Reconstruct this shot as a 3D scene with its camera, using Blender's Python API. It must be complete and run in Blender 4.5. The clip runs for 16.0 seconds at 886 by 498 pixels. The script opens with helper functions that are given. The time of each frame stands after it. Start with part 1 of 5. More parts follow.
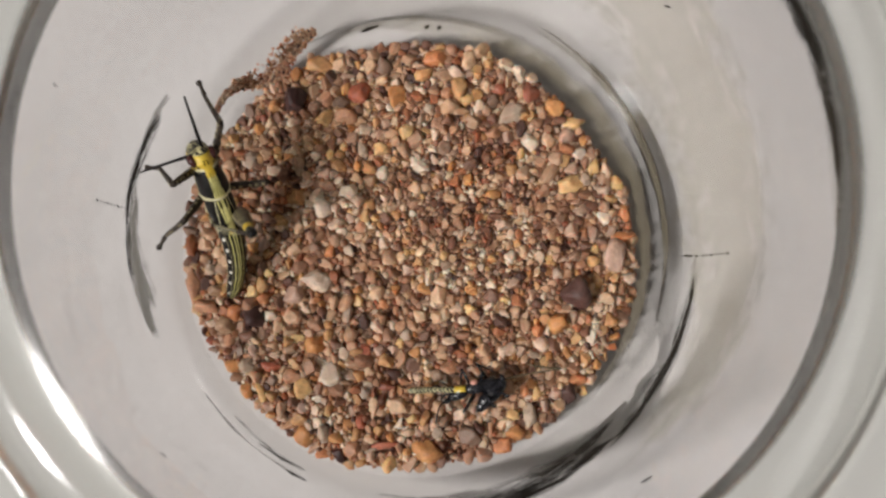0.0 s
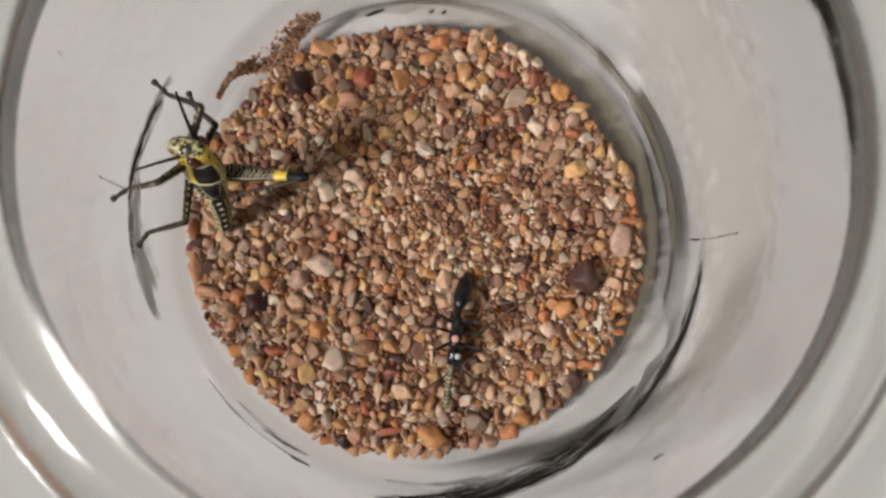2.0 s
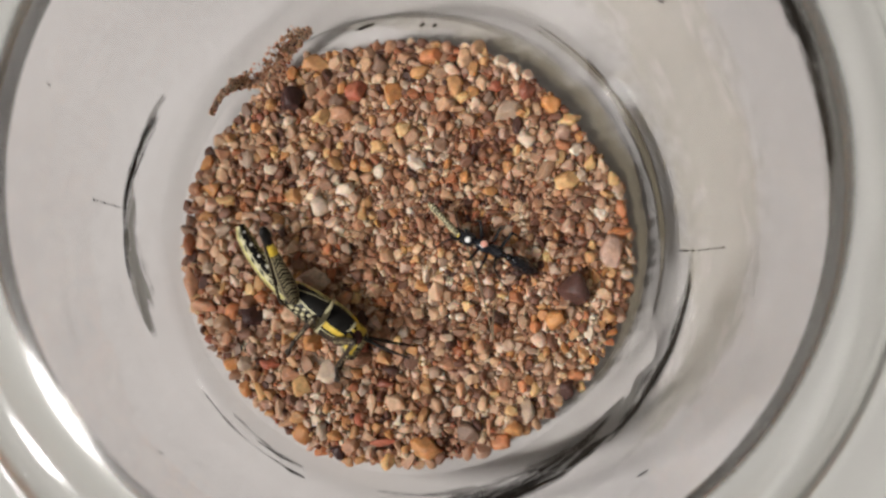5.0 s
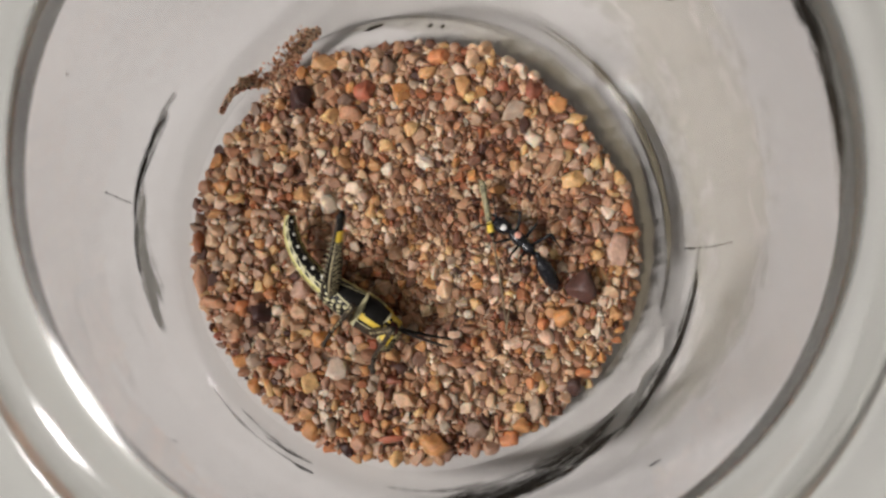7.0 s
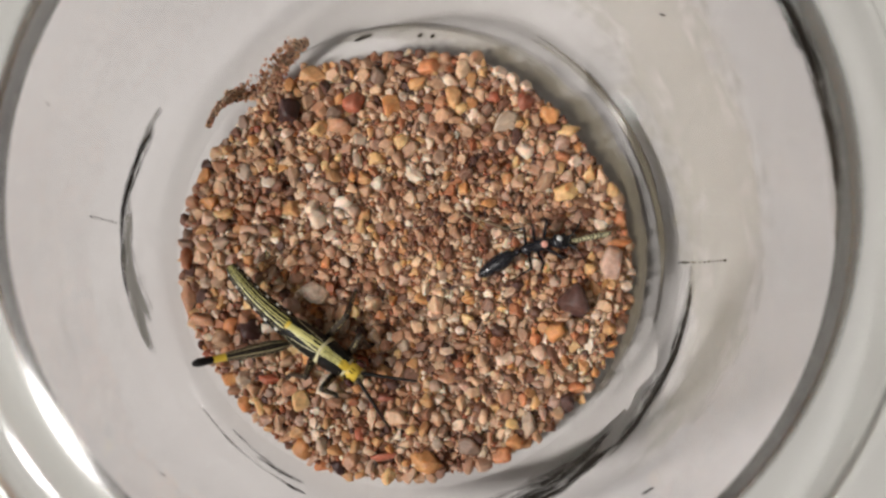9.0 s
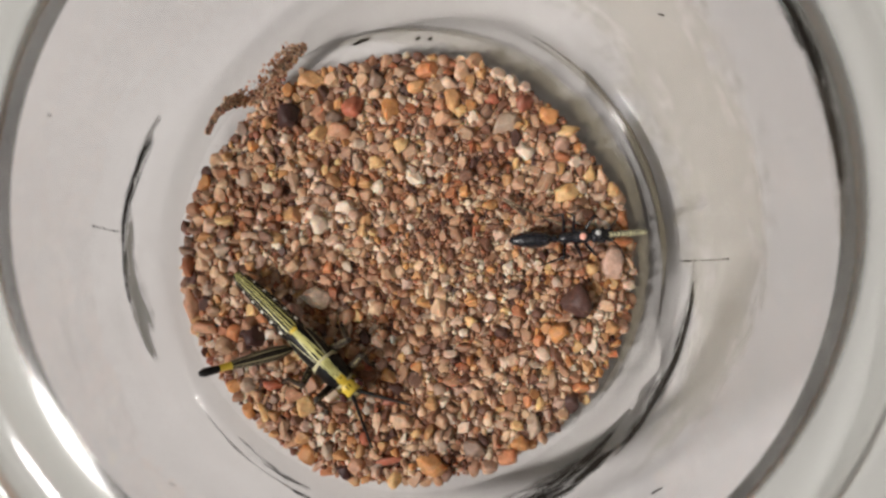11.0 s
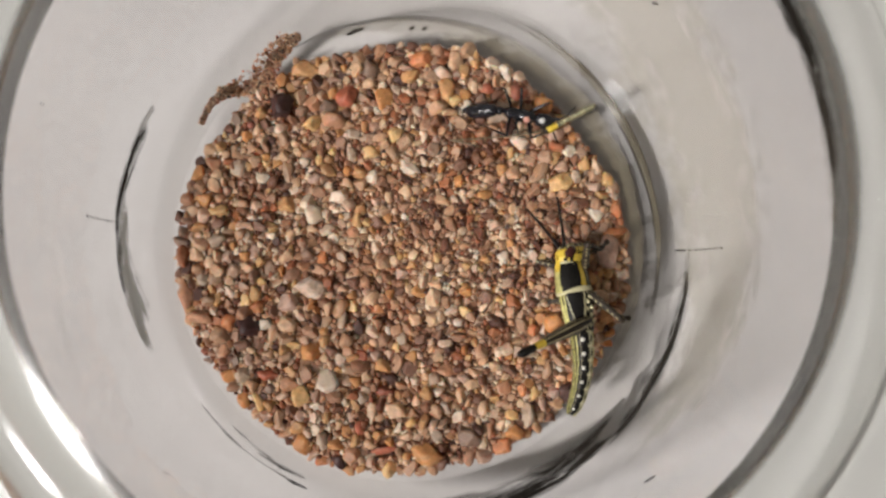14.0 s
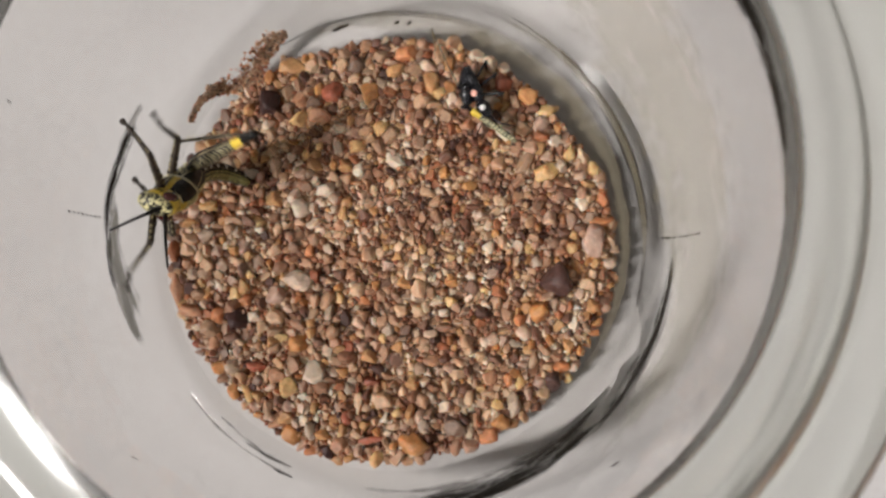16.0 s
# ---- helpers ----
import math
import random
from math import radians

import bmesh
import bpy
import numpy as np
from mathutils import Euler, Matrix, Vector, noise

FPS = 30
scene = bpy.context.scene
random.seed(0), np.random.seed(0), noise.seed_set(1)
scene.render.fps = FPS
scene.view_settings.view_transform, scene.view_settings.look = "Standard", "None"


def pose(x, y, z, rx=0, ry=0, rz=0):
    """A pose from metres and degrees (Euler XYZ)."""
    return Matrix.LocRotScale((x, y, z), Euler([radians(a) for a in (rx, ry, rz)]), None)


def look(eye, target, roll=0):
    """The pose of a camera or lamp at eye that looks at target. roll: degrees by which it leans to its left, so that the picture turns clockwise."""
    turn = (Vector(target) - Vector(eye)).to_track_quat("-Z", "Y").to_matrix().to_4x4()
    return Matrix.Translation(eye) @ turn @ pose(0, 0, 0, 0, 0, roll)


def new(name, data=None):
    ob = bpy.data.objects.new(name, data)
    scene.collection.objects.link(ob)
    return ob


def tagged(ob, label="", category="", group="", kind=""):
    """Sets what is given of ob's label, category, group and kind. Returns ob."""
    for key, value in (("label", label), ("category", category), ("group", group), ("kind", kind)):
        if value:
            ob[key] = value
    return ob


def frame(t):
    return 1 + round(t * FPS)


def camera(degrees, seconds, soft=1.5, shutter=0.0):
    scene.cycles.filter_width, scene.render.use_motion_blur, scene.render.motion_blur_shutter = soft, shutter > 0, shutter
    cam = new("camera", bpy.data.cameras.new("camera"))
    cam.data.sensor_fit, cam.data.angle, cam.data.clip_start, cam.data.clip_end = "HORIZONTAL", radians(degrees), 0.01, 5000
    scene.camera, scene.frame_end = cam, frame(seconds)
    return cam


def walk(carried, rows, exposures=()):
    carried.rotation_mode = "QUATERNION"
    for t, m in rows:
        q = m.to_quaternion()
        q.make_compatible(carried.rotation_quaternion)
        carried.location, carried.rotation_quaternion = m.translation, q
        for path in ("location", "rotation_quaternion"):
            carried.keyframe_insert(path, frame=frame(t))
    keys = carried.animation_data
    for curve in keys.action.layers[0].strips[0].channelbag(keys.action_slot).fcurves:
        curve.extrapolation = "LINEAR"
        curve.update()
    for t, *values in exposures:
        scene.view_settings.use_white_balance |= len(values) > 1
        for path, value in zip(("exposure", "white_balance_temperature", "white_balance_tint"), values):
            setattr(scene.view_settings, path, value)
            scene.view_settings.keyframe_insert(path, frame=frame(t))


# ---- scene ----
# Units in the comments and in most calls below are millimetres: MM turns them into metres.
# The sand's surface lies at z = 0, the jar's axis is the z axis.
MM = 0.001
cam = camera(44.0, 16.0, soft=2.6, shutter=0.5)
PATH = [
    (0.0, pose(-0.00460, -0.01990, 0.13094, 8.230, -3.404, 0.038)),
    (0.5, pose(-0.00293, -0.01862, 0.13100, 7.747, -2.663, -0.108)),
    (1.0, pose(-0.00481, -0.02053, 0.13007, 8.400, -3.376, -0.012)),
    (1.5, pose(-0.00652, -0.02318, 0.12951, 9.164, -3.905, -0.040)),
    (2.0, pose(-0.00579, -0.02448, 0.12884, 9.517, -3.696, -0.019)),
    (2.5, pose(-0.00320, -0.02469, 0.12908, 9.611, -2.927, 0.062)),
    (3.0, pose(-0.00112, -0.02261, 0.13001, 8.943, -2.342, 0.143)),
    (3.5, pose(-0.00277, -0.02349, 0.12889, 9.268, -2.990, 0.029)),
    (4.0, pose(-0.00380, -0.01853, 0.13066, 7.647, -3.249, -0.204)),
    (6.5, pose(-0.00266, -0.02403, 0.13133, 9.612, -2.466, -0.439)),
    (7.0, pose(-0.00562, -0.02382, 0.13136, 9.627, -3.483, -0.418)),
    (7.5, pose(-0.00379, -0.02371, 0.13175, 9.669, -2.947, -0.338)),
    (8.0, pose(-0.00566, -0.02439, 0.13003, 9.814, -3.767, -0.500)),
    (8.5, pose(-0.00736, -0.02012, 0.13005, 8.289, -4.447, -0.714)),
    (9.0, pose(-0.00516, -0.01807, 0.13067, 8.015, -3.734, -0.782)),
    (11.5, pose(-0.00664, -0.01736, 0.13064, 7.936, -4.115, -1.996)),
    (12.0, pose(-0.00577, -0.02202, 0.13001, 9.459, -3.795, -2.049)),
    (12.5, pose(-0.00511, -0.02428, 0.12975, 10.172, -3.530, -1.858)),
    (13.0, pose(-0.00930, -0.02527, 0.12817, 10.470, -4.983, -1.942)),
    (13.5, pose(-0.01220, -0.02100, 0.12874, 8.963, -6.273, -2.046)),
    (14.0, pose(-0.00613, -0.01775, 0.13070, 7.574, -4.192, -1.961)),
    (14.5, pose(0.00065, -0.01945, 0.13127, 7.894, -1.746, -2.018)),
    (15.0, pose(-0.00122, -0.02140, 0.13148, 8.555, -2.200, -2.021)),
    (15.5, pose(0.00016, -0.02115, 0.13199, 8.417, -1.546, -2.049)),
    (16.0, pose(0.00476, -0.02023, 0.13181, 7.978, -0.121, -2.267)),
]
walk(cam, PATH, [(0.0, 0.05), (1.5, 0.0), (2.5, 0.0), (3.5, 0.07), (6.5, 0.02), (8.2, 0.0), (9.0, 0.12), (12.5, 0.09), (14.5, 0.12), (16.0, 0.06)])
cam.data.dof.use_dof, cam.data.dof.focus_distance, cam.data.dof.aperture_fstop = True, 0.123, 34.0

# ---- world, sun, large lights, exposure ----
world = bpy.data.worlds.new("sky")
scene.world = world
world.use_nodes = True
sky = world.node_tree.nodes.new("ShaderNodeTexSky")
sky.sky_type, sky.sun_disc = "NISHITA", False
sky.sun_elevation, sky.sun_rotation = radians(35), radians(239)
world.node_tree.links.new(sky.outputs[0], world.node_tree.nodes["Background"].inputs[0])
world.node_tree.nodes["Background"].inputs[1].default_value = 0.1

ROOM_TURN = radians(27)            # the window wall faces west-south-west
ROOM_HALF, ROOM_LOW, ROOM_HIGH = 1.75, -0.76, 2.25
WINDOW_W, WINDOW_LOW, WINDOW_HIGH = 0.23, 1.05, 1.98


def window_light(name, sx, power, tone, width=WINDOW_W, middle=0.0):
    lamp = bpy.data.lights.new(name, "AREA")
    lamp.shape, lamp.size, lamp.size_y, lamp.energy, lamp.color = "RECTANGLE", width, WINDOW_HIGH - WINDOW_LOW, power, tone
    ob = new(name, lamp)
    turn = Matrix.Rotation(ROOM_TURN, 4, "Z")
    eye = turn @ Vector((sx * (ROOM_HALF + 0.02), middle, (WINDOW_LOW + WINDOW_HIGH) / 2))
    ob.matrix_world = look(eye, turn @ Vector((0, middle, (WINDOW_LOW + WINDOW_HIGH) / 2)))
    return ob


window_light("window_light_west", -1, 68, (1.0, 0.965, 0.945))

# ---- materials ----


def material(name, color, rough=0.5, spec=0.5, **more):
    m = bpy.data.materials.new(name)
    m.use_nodes = True
    b = m.node_tree.nodes["Principled BSDF"]
    b.inputs["Base Color"].default_value = (*color, 1)
    b.inputs["Roughness"].default_value = rough
    b.inputs["Specular IOR Level"].default_value = spec
    for key, value in more.items():
        b.inputs[key.replace("_", " ")].default_value = value
    return m


def node(m, kind, **values):
    n = m.node_tree.nodes.new(kind)
    for key, value in values.items():
        n.inputs[key.replace("_", " ")].default_value = value
    return n


def link(m, a, b):
    m.node_tree.links.new(a, b)


def mottle(m, dark, light, scale, bump=0.0, detail=6.0, fine=None):
    """Two scales of noise between two colours, and a relief."""
    b = m.node_tree.nodes["Principled BSDF"]
    at = m.node_tree.nodes.new("ShaderNodeTexCoord")
    info = m.node_tree.nodes.new("ShaderNodeObjectInfo")
    shift = m.node_tree.nodes.new("ShaderNodeVectorMath")
    shift.operation = "ADD"
    big = node(m, "ShaderNodeTexNoise", Scale=scale, Detail=detail, Roughness=0.6)
    small = node(m, "ShaderNodeTexNoise", Scale=fine or scale * 6, Detail=4.0, Roughness=0.7)
    link(m, at.outputs["Object"], shift.inputs[0])
    link(m, info.outputs["Random"], shift.inputs[1])
    for n in (big, small):
        link(m, shift.outputs[0], n.inputs["Vector"])
    mix = m.node_tree.nodes.new("ShaderNodeMath")
    mix.operation = "MULTIPLY_ADD"
    mix.inputs[1].default_value = 0.5
    half = m.node_tree.nodes.new("ShaderNodeMath")
    half.operation = "MULTIPLY"
    half.inputs[1].default_value = 0.5
    link(m, small.outputs["Fac"], half.inputs[0])
    link(m, big.outputs["Fac"], mix.inputs[0])
    link(m, half.outputs[0], mix.inputs[2])
    ramp = m.node_tree.nodes.new("ShaderNodeValToRGB")
    ramp.color_ramp.elements[0].position, ramp.color_ramp.elements[1].position = 0.36, 0.64
    ramp.color_ramp.elements[0].color, ramp.color_ramp.elements[1].color = (*dark, 1), (*light, 1)
    link(m, mix.outputs[0], ramp.inputs[0])
    link(m, ramp.outputs[0], b.inputs["Base Color"])
    if bump:
        relief = node(m, "ShaderNodeBump", Strength=bump, Distance=0.0003)
        link(m, mix.outputs[0], relief.inputs["Height"])
        link(m, relief.outputs[0], b.inputs["Normal"])
    return m


def warm(c):
    """The reddish cast of this sand, over colours a little greyed by dust."""
    grey = 0.5 * c[0] + 0.35 * c[1] + 0.15 * c[2]
    c = [0.88 * v + 0.12 * grey for v in c]
    return (c[0] * 0.85, c[1] * 0.695, c[2] * 0.62)


QUARTZ = dict(Subsurface_Weight=0.8, Subsurface_Radius=(1.0, 0.6, 0.42), Subsurface_Scale=0.0008)


def stone(name, color, spread=0.3):
    color = [1.12 * c for c in warm(color)]
    dark = tuple(c * (1 - spread) for c in color)
    light = tuple(min(1, c * (1 + spread)) for c in color)
    return mottle(material(name, color, 0.5, 0.45, **QUARTZ), dark, light, 620.0, 0.55, fine=2300.0)


def grain_palette(name, stops):
    """Every loose grain takes one of the stops' colours."""
    m = material(name, (0.4, 0.3, 0.2), 0.55, 0.4, **QUARTZ)
    b = m.node_tree.nodes["Principled BSDF"]
    geo = m.node_tree.nodes.new("ShaderNodeNewGeometry")
    ramp = m.node_tree.nodes.new("ShaderNodeValToRGB")
    ramp.color_ramp.interpolation = "CONSTANT"
    els = ramp.color_ramp.elements
    while len(els) < len(stops):
        els.new(0.5)
    at = 0.0
    total = sum(w for w, _ in stops)
    for e, (w, c) in zip(els, stops):
        e.position, e.color = at / total, (*warm(c), 1)
        at += w
    link(m, geo.outputs["Random Per Island"], ramp.inputs[0])
    coord = m.node_tree.nodes.new("ShaderNodeTexCoord")
    grit = node(m, "ShaderNodeTexNoise", Scale=2200.0, Detail=4.0, Roughness=0.7)
    link(m, coord.outputs["Object"], grit.inputs["Vector"])
    tone = m.node_tree.nodes.new("ShaderNodeMapRange")
    tone.inputs["To Min"].default_value, tone.inputs["To Max"].default_value = 0.72, 1.28
    tone.inputs["From Min"].default_value, tone.inputs["From Max"].default_value = 0.25, 0.75
    link(m, grit.outputs["Fac"], tone.inputs["Value"])
    scale = m.node_tree.nodes.new("ShaderNodeVectorMath")
    scale.operation = "SCALE"
    link(m, ramp.outputs[0], scale.inputs[0])
    link(m, tone.outputs[0], scale.inputs["Scale"])
    # patches of darker, redder sand some centimetres across
    patch = node(m, "ShaderNodeTexNoise", Scale=130.0, Detail=3.0, Roughness=0.55)
    link(m, coord.outputs["Object"], patch.inputs["Vector"])
    cast = m.node_tree.nodes.new("ShaderNodeValToRGB")
    cast.color_ramp.elements[0].position, cast.color_ramp.elements[1].position = 0.4, 0.56
    cast.color_ramp.elements[0].color, cast.color_ramp.elements[1].color = (0.76, 0.65, 0.6, 1), (1.06, 1.06, 1.04, 1)
    link(m, patch.outputs["Fac"], cast.inputs[0])
    both = m.node_tree.nodes.new("ShaderNodeVectorMath")
    both.operation = "MULTIPLY"
    link(m, scale.outputs[0], both.inputs[0])
    link(m, cast.outputs[0], both.inputs[1])
    link(m, both.outputs[0], b.inputs["Base Color"])
    relief = node(m, "ShaderNodeBump", Strength=0.5, Distance=0.0002)
    link(m, grit.outputs["Fac"], relief.inputs["Height"])
    link(m, relief.outputs[0], b.inputs["Normal"])
    return m


COARSE = grain_palette("coarse sand", [
    (9, (0.50, 0.36, 0.24)), (8, (0.36, 0.23, 0.15)), (9, (0.56, 0.42, 0.31)), (9, (0.66, 0.51, 0.35)), (6, (0.60, 0.36, 0.14)),
    (7, (0.22, 0.12, 0.08)), (6, (0.44, 0.36, 0.29)), (12, (0.74, 0.60, 0.44)), (4, (0.46, 0.21, 0.10)), (4, (0.11, 0.055, 0.042)),
    (5, (0.60, 0.43, 0.21)), (10, (0.84, 0.76, 0.66)), (7, (0.60, 0.50, 0.42)), (4, (0.27, 0.18, 0.14))])
FINE = grain_palette("fine sand", [
    (10, (0.45, 0.30, 0.20)), (10, (0.36, 0.20, 0.125)), (7, (0.52, 0.37, 0.27)), (8, (0.23, 0.115, 0.072)), (6, (0.46, 0.25, 0.125)),
    (6, (0.58, 0.45, 0.32)), (9, (0.84, 0.74, 0.62)), (5, (0.46, 0.37, 0.31)), (5, (0.11, 0.055, 0.044)), (4, (0.40, 0.165, 0.09)), (3, (0.56, 0.38, 0.16))])
RUST = grain_palette("rusty dust", [(6, (0.78, 0.36, 0.19)), (5, (0.86, 0.50, 0.30)), (4, (0.50, 0.21, 0.12)), (3, (0.90, 0.62, 0.42)), (2, (0.12, 0.06, 0.045))])
BED = mottle(material("sand bed", (0.2, 0.12, 0.08), 0.9), (0.16, 0.085, 0.055), (0.36, 0.21, 0.14), 1400.0, 0.6)
ochre, honey, cream, tan = stone("ochre stone", (0.56, 0.36, 0.16)), stone("honey-coloured stone", (0.70, 0.53, 0.25)), stone("cream stone", (0.66, 0.52, 0.37)), stone("tan stone", (0.42, 0.31, 0.21))
greybrown, brown = stone("grey-brown stone", (0.25, 0.19, 0.15)), stone("brown stone", (0.16, 0.085, 0.06))
orange, amber, clay = stone("orange stone", (0.58, 0.27, 0.11)), stone("amber stone", (0.58, 0.32, 0.11)), stone("clay stone", (0.52, 0.32, 0.20))
red, brick = stone("red stone", (0.32, 0.12, 0.075)), stone("brick stone", (0.46, 0.16, 0.09))
maroon, plum = stone("maroon stone", (0.065, 0.03, 0.03)), stone("plum stone", (0.105, 0.058, 0.052))
white, greyclear, pinkgrey = stone("white stone", (0.74, 0.73, 0.65), 0.2), stone("clear grey stone", (0.48, 0.44, 0.37), 0.2), stone("pinkish stone", (0.52, 0.41, 0.35))
speckled = stone("speckled stone", (0.66, 0.61, 0.52), 0.45)

GLASS = material("thick clear glass", (0.9, 0.93, 0.89), 0.12, 0.5, Transmission_Weight=1.0, IOR=1.47)


def thin_glass(name, tint, least, most, power):
    """Clear glass without bending of light: see-through, with a gloss that grows towards grazing views."""
    m = bpy.data.materials.new(name)
    m.use_nodes = True
    m.node_tree.nodes.remove(m.node_tree.nodes["Principled BSDF"])
    clear, gloss, mix = (m.node_tree.nodes.new(k) for k in ("ShaderNodeBsdfTransparent", "ShaderNodeBsdfGlossy", "ShaderNodeMixShader"))
    clear.inputs[0].default_value = (*tint, 1)
    gloss.inputs["Roughness"].default_value = 0.04
    rim = m.node_tree.nodes.new("ShaderNodeLayerWeight")
    rim.inputs["Blend"].default_value = 0.5
    raised = m.node_tree.nodes.new("ShaderNodeMath")
    raised.operation, raised.inputs[1].default_value = "POWER", power
    scaled = m.node_tree.nodes.new("ShaderNodeMapRange")
    scaled.inputs["To Min"].default_value, scaled.inputs["To Max"].default_value = least, most
    link(m, rim.outputs["Facing"], raised.inputs[0])
    link(m, raised.outputs[0], scaled.inputs["Value"])
    link(m, scaled.outputs[0], mix.inputs[0])
    link(m, clear.outputs[0], mix.inputs[1])
    link(m, gloss.outputs[0], mix.inputs[2])
    link(m, mix.outputs[0], m.node_tree.nodes["Material Output"].inputs[0])
    coord = m.node_tree.nodes.new("ShaderNodeTexCoord")
    waves = node(m, "ShaderNodeTexNoise", Scale=70.0, Detail=2.0)
    relief = node(m, "ShaderNodeBump", Strength=0.25, Distance=0.002)
    link(m, coord.outputs["Object"], waves.inputs["Vector"])
    link(m, waves.outputs["Fac"], relief.inputs["Height"])
    link(m, relief.outputs[0], gloss.inputs["Normal"])
    return m


CLEAR_GLASS = thin_glass("clear bottom glass", (0.988, 0.986, 0.982), 0.003, 0.2, 5.0)
SHEET_GLASS = thin_glass("clear jar glass", (0.972, 0.97, 0.965), 0.004, 0.45, 5.0)


def streak_film(name, color, cover, most=1.0, fine=2.6, rough=0.6):
    """A streaky film on the glass that paints in refraction and reflection as well as dirt: fine lines along its
    length, thinning out towards its edges; cover 0 to 1, most: how opaque it gets.
    """
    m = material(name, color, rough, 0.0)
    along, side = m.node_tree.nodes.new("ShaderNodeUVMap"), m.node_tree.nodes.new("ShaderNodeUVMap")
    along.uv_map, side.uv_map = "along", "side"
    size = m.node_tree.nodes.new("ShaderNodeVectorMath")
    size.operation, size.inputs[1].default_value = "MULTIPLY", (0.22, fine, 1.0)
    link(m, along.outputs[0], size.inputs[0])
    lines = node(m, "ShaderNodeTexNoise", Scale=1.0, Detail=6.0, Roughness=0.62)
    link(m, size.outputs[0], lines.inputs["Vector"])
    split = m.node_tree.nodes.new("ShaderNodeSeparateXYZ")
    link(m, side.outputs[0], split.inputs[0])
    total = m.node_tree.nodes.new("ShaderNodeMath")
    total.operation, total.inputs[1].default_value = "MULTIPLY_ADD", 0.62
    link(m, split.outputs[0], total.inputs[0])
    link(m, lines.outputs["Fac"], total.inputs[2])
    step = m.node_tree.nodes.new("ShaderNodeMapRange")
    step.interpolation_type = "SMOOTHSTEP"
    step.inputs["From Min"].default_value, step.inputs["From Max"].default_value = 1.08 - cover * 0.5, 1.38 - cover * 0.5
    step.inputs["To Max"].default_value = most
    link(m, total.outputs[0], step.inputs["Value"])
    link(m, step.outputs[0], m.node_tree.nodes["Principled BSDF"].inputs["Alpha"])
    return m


DARK_STREAKS = streak_film("dark streaky film", (0.06, 0.05, 0.04), 0.45, 0.6, 1.8)
# the next three paint in what the glass refracts; the thick one is also dirt
DIRT_AND_REFRACTION = streak_film("thick dark film, dirt and painted refraction", (0.028, 0.024, 0.02), 0.6)
GREY_REFRACTION = streak_film("grey-green painted refraction", (0.30, 0.31, 0.24), 0.75, 0.75)
FAINT_REFRACTION = streak_film("faint brown painted refraction", (0.17, 0.14, 0.10), 0.55, 0.6)
# olive and beige films put shade and reflections of the glass into colour
HEEL_SHADE = streak_film("olive brown heel shade", (0.36, 0.31, 0.21), 0.85, 0.25, 0.5)
BEIGE_CAST = streak_film("painted beige cast", (0.38, 0.33, 0.2), 0.76, 0.23, 0.3)
SPECK = material("black specks", (0.02, 0.018, 0.016), 0.6, 0.2)
CLOTH = mottle(material("white table cloth", (0.7, 0.68, 0.67), 0.85), (0.66, 0.635, 0.63), (0.76, 0.74, 0.735), 30.0, 0.15, fine=900.0)
PLASTER = mottle(material("wall paint", (0.21, 0.2, 0.185), 0.9), (0.18, 0.17, 0.16), (0.24, 0.228, 0.21), 3.0, 0.1)
WOOD = mottle(material("brown wood", (0.25, 0.15, 0.08), 0.6), (0.17, 0.10, 0.055), (0.30, 0.19, 0.11), 8.0, 0.2)

# ---- helpers of the place ----


def mesh(name, bm, mats, smooth=True):
    me = bpy.data.meshes.new(name)
    bm.to_mesh(me)
    bm.free()
    for m in mats if isinstance(mats, (list, tuple)) else [mats]:
        me.materials.append(m)
    if smooth:
        me.polygons.foreach_set("use_smooth", [True] * len(me.polygons))
    return me


def part(name, bm, mats, parent, label="", smooth=True):
    ob = new(name, mesh(name, bm, mats, smooth))
    ob.parent = parent
    if label:
        ob["label"] = label
    return ob


def box(bm, lo, hi, m=Matrix()):
    out = bmesh.ops.create_cube(bm, size=1.0)["verts"]
    for v in out:
        v.co = m @ Vector([lo[i] + (v.co[i] + 0.5) * (hi[i] - lo[i]) for i in range(3)])
    return out


def lathe(bm, profile, steps=144, closed=True):
    rings = []
    for r, z in profile:
        rings.append([bm.verts.new((r * MM * math.cos(a), r * MM * math.sin(a), z * MM)) for a in [2 * math.pi * k / steps for k in range(steps)]])
    pairs = list(zip(rings, rings[1:] + rings[:1])) if closed else list(zip(rings, rings[1:]))
    for a, b in pairs:
        for k in range(steps):
            j = (k + 1) % steps
            bm.faces.new((a[k], a[j], b[j], b[k]))
    return rings


def smooth_profile(points, times=2):
    """Rounds a polyline's corners."""
    for _ in range(times):
        out = [points[0]]
        for (r0, z0), (r1, z1) in zip(points, points[1:]):
            out += [(0.75 * r0 + 0.25 * r1, 0.75 * z0 + 0.25 * z1), (0.25 * r0 + 0.75 * r1, 0.25 * z0 + 0.75 * z1)]
        points = out + [points[-1]]
    return points


# ---- room, table ----
room_turn = Matrix.Rotation(ROOM_TURN, 4, "Z")


def structure(name, boxes, mats):
    bm = bmesh.new()
    for lo, hi in boxes:
        box(bm, lo, hi, room_turn)
    return tagged(new(name, mesh(name, bm, mats, False)), kind="structure")


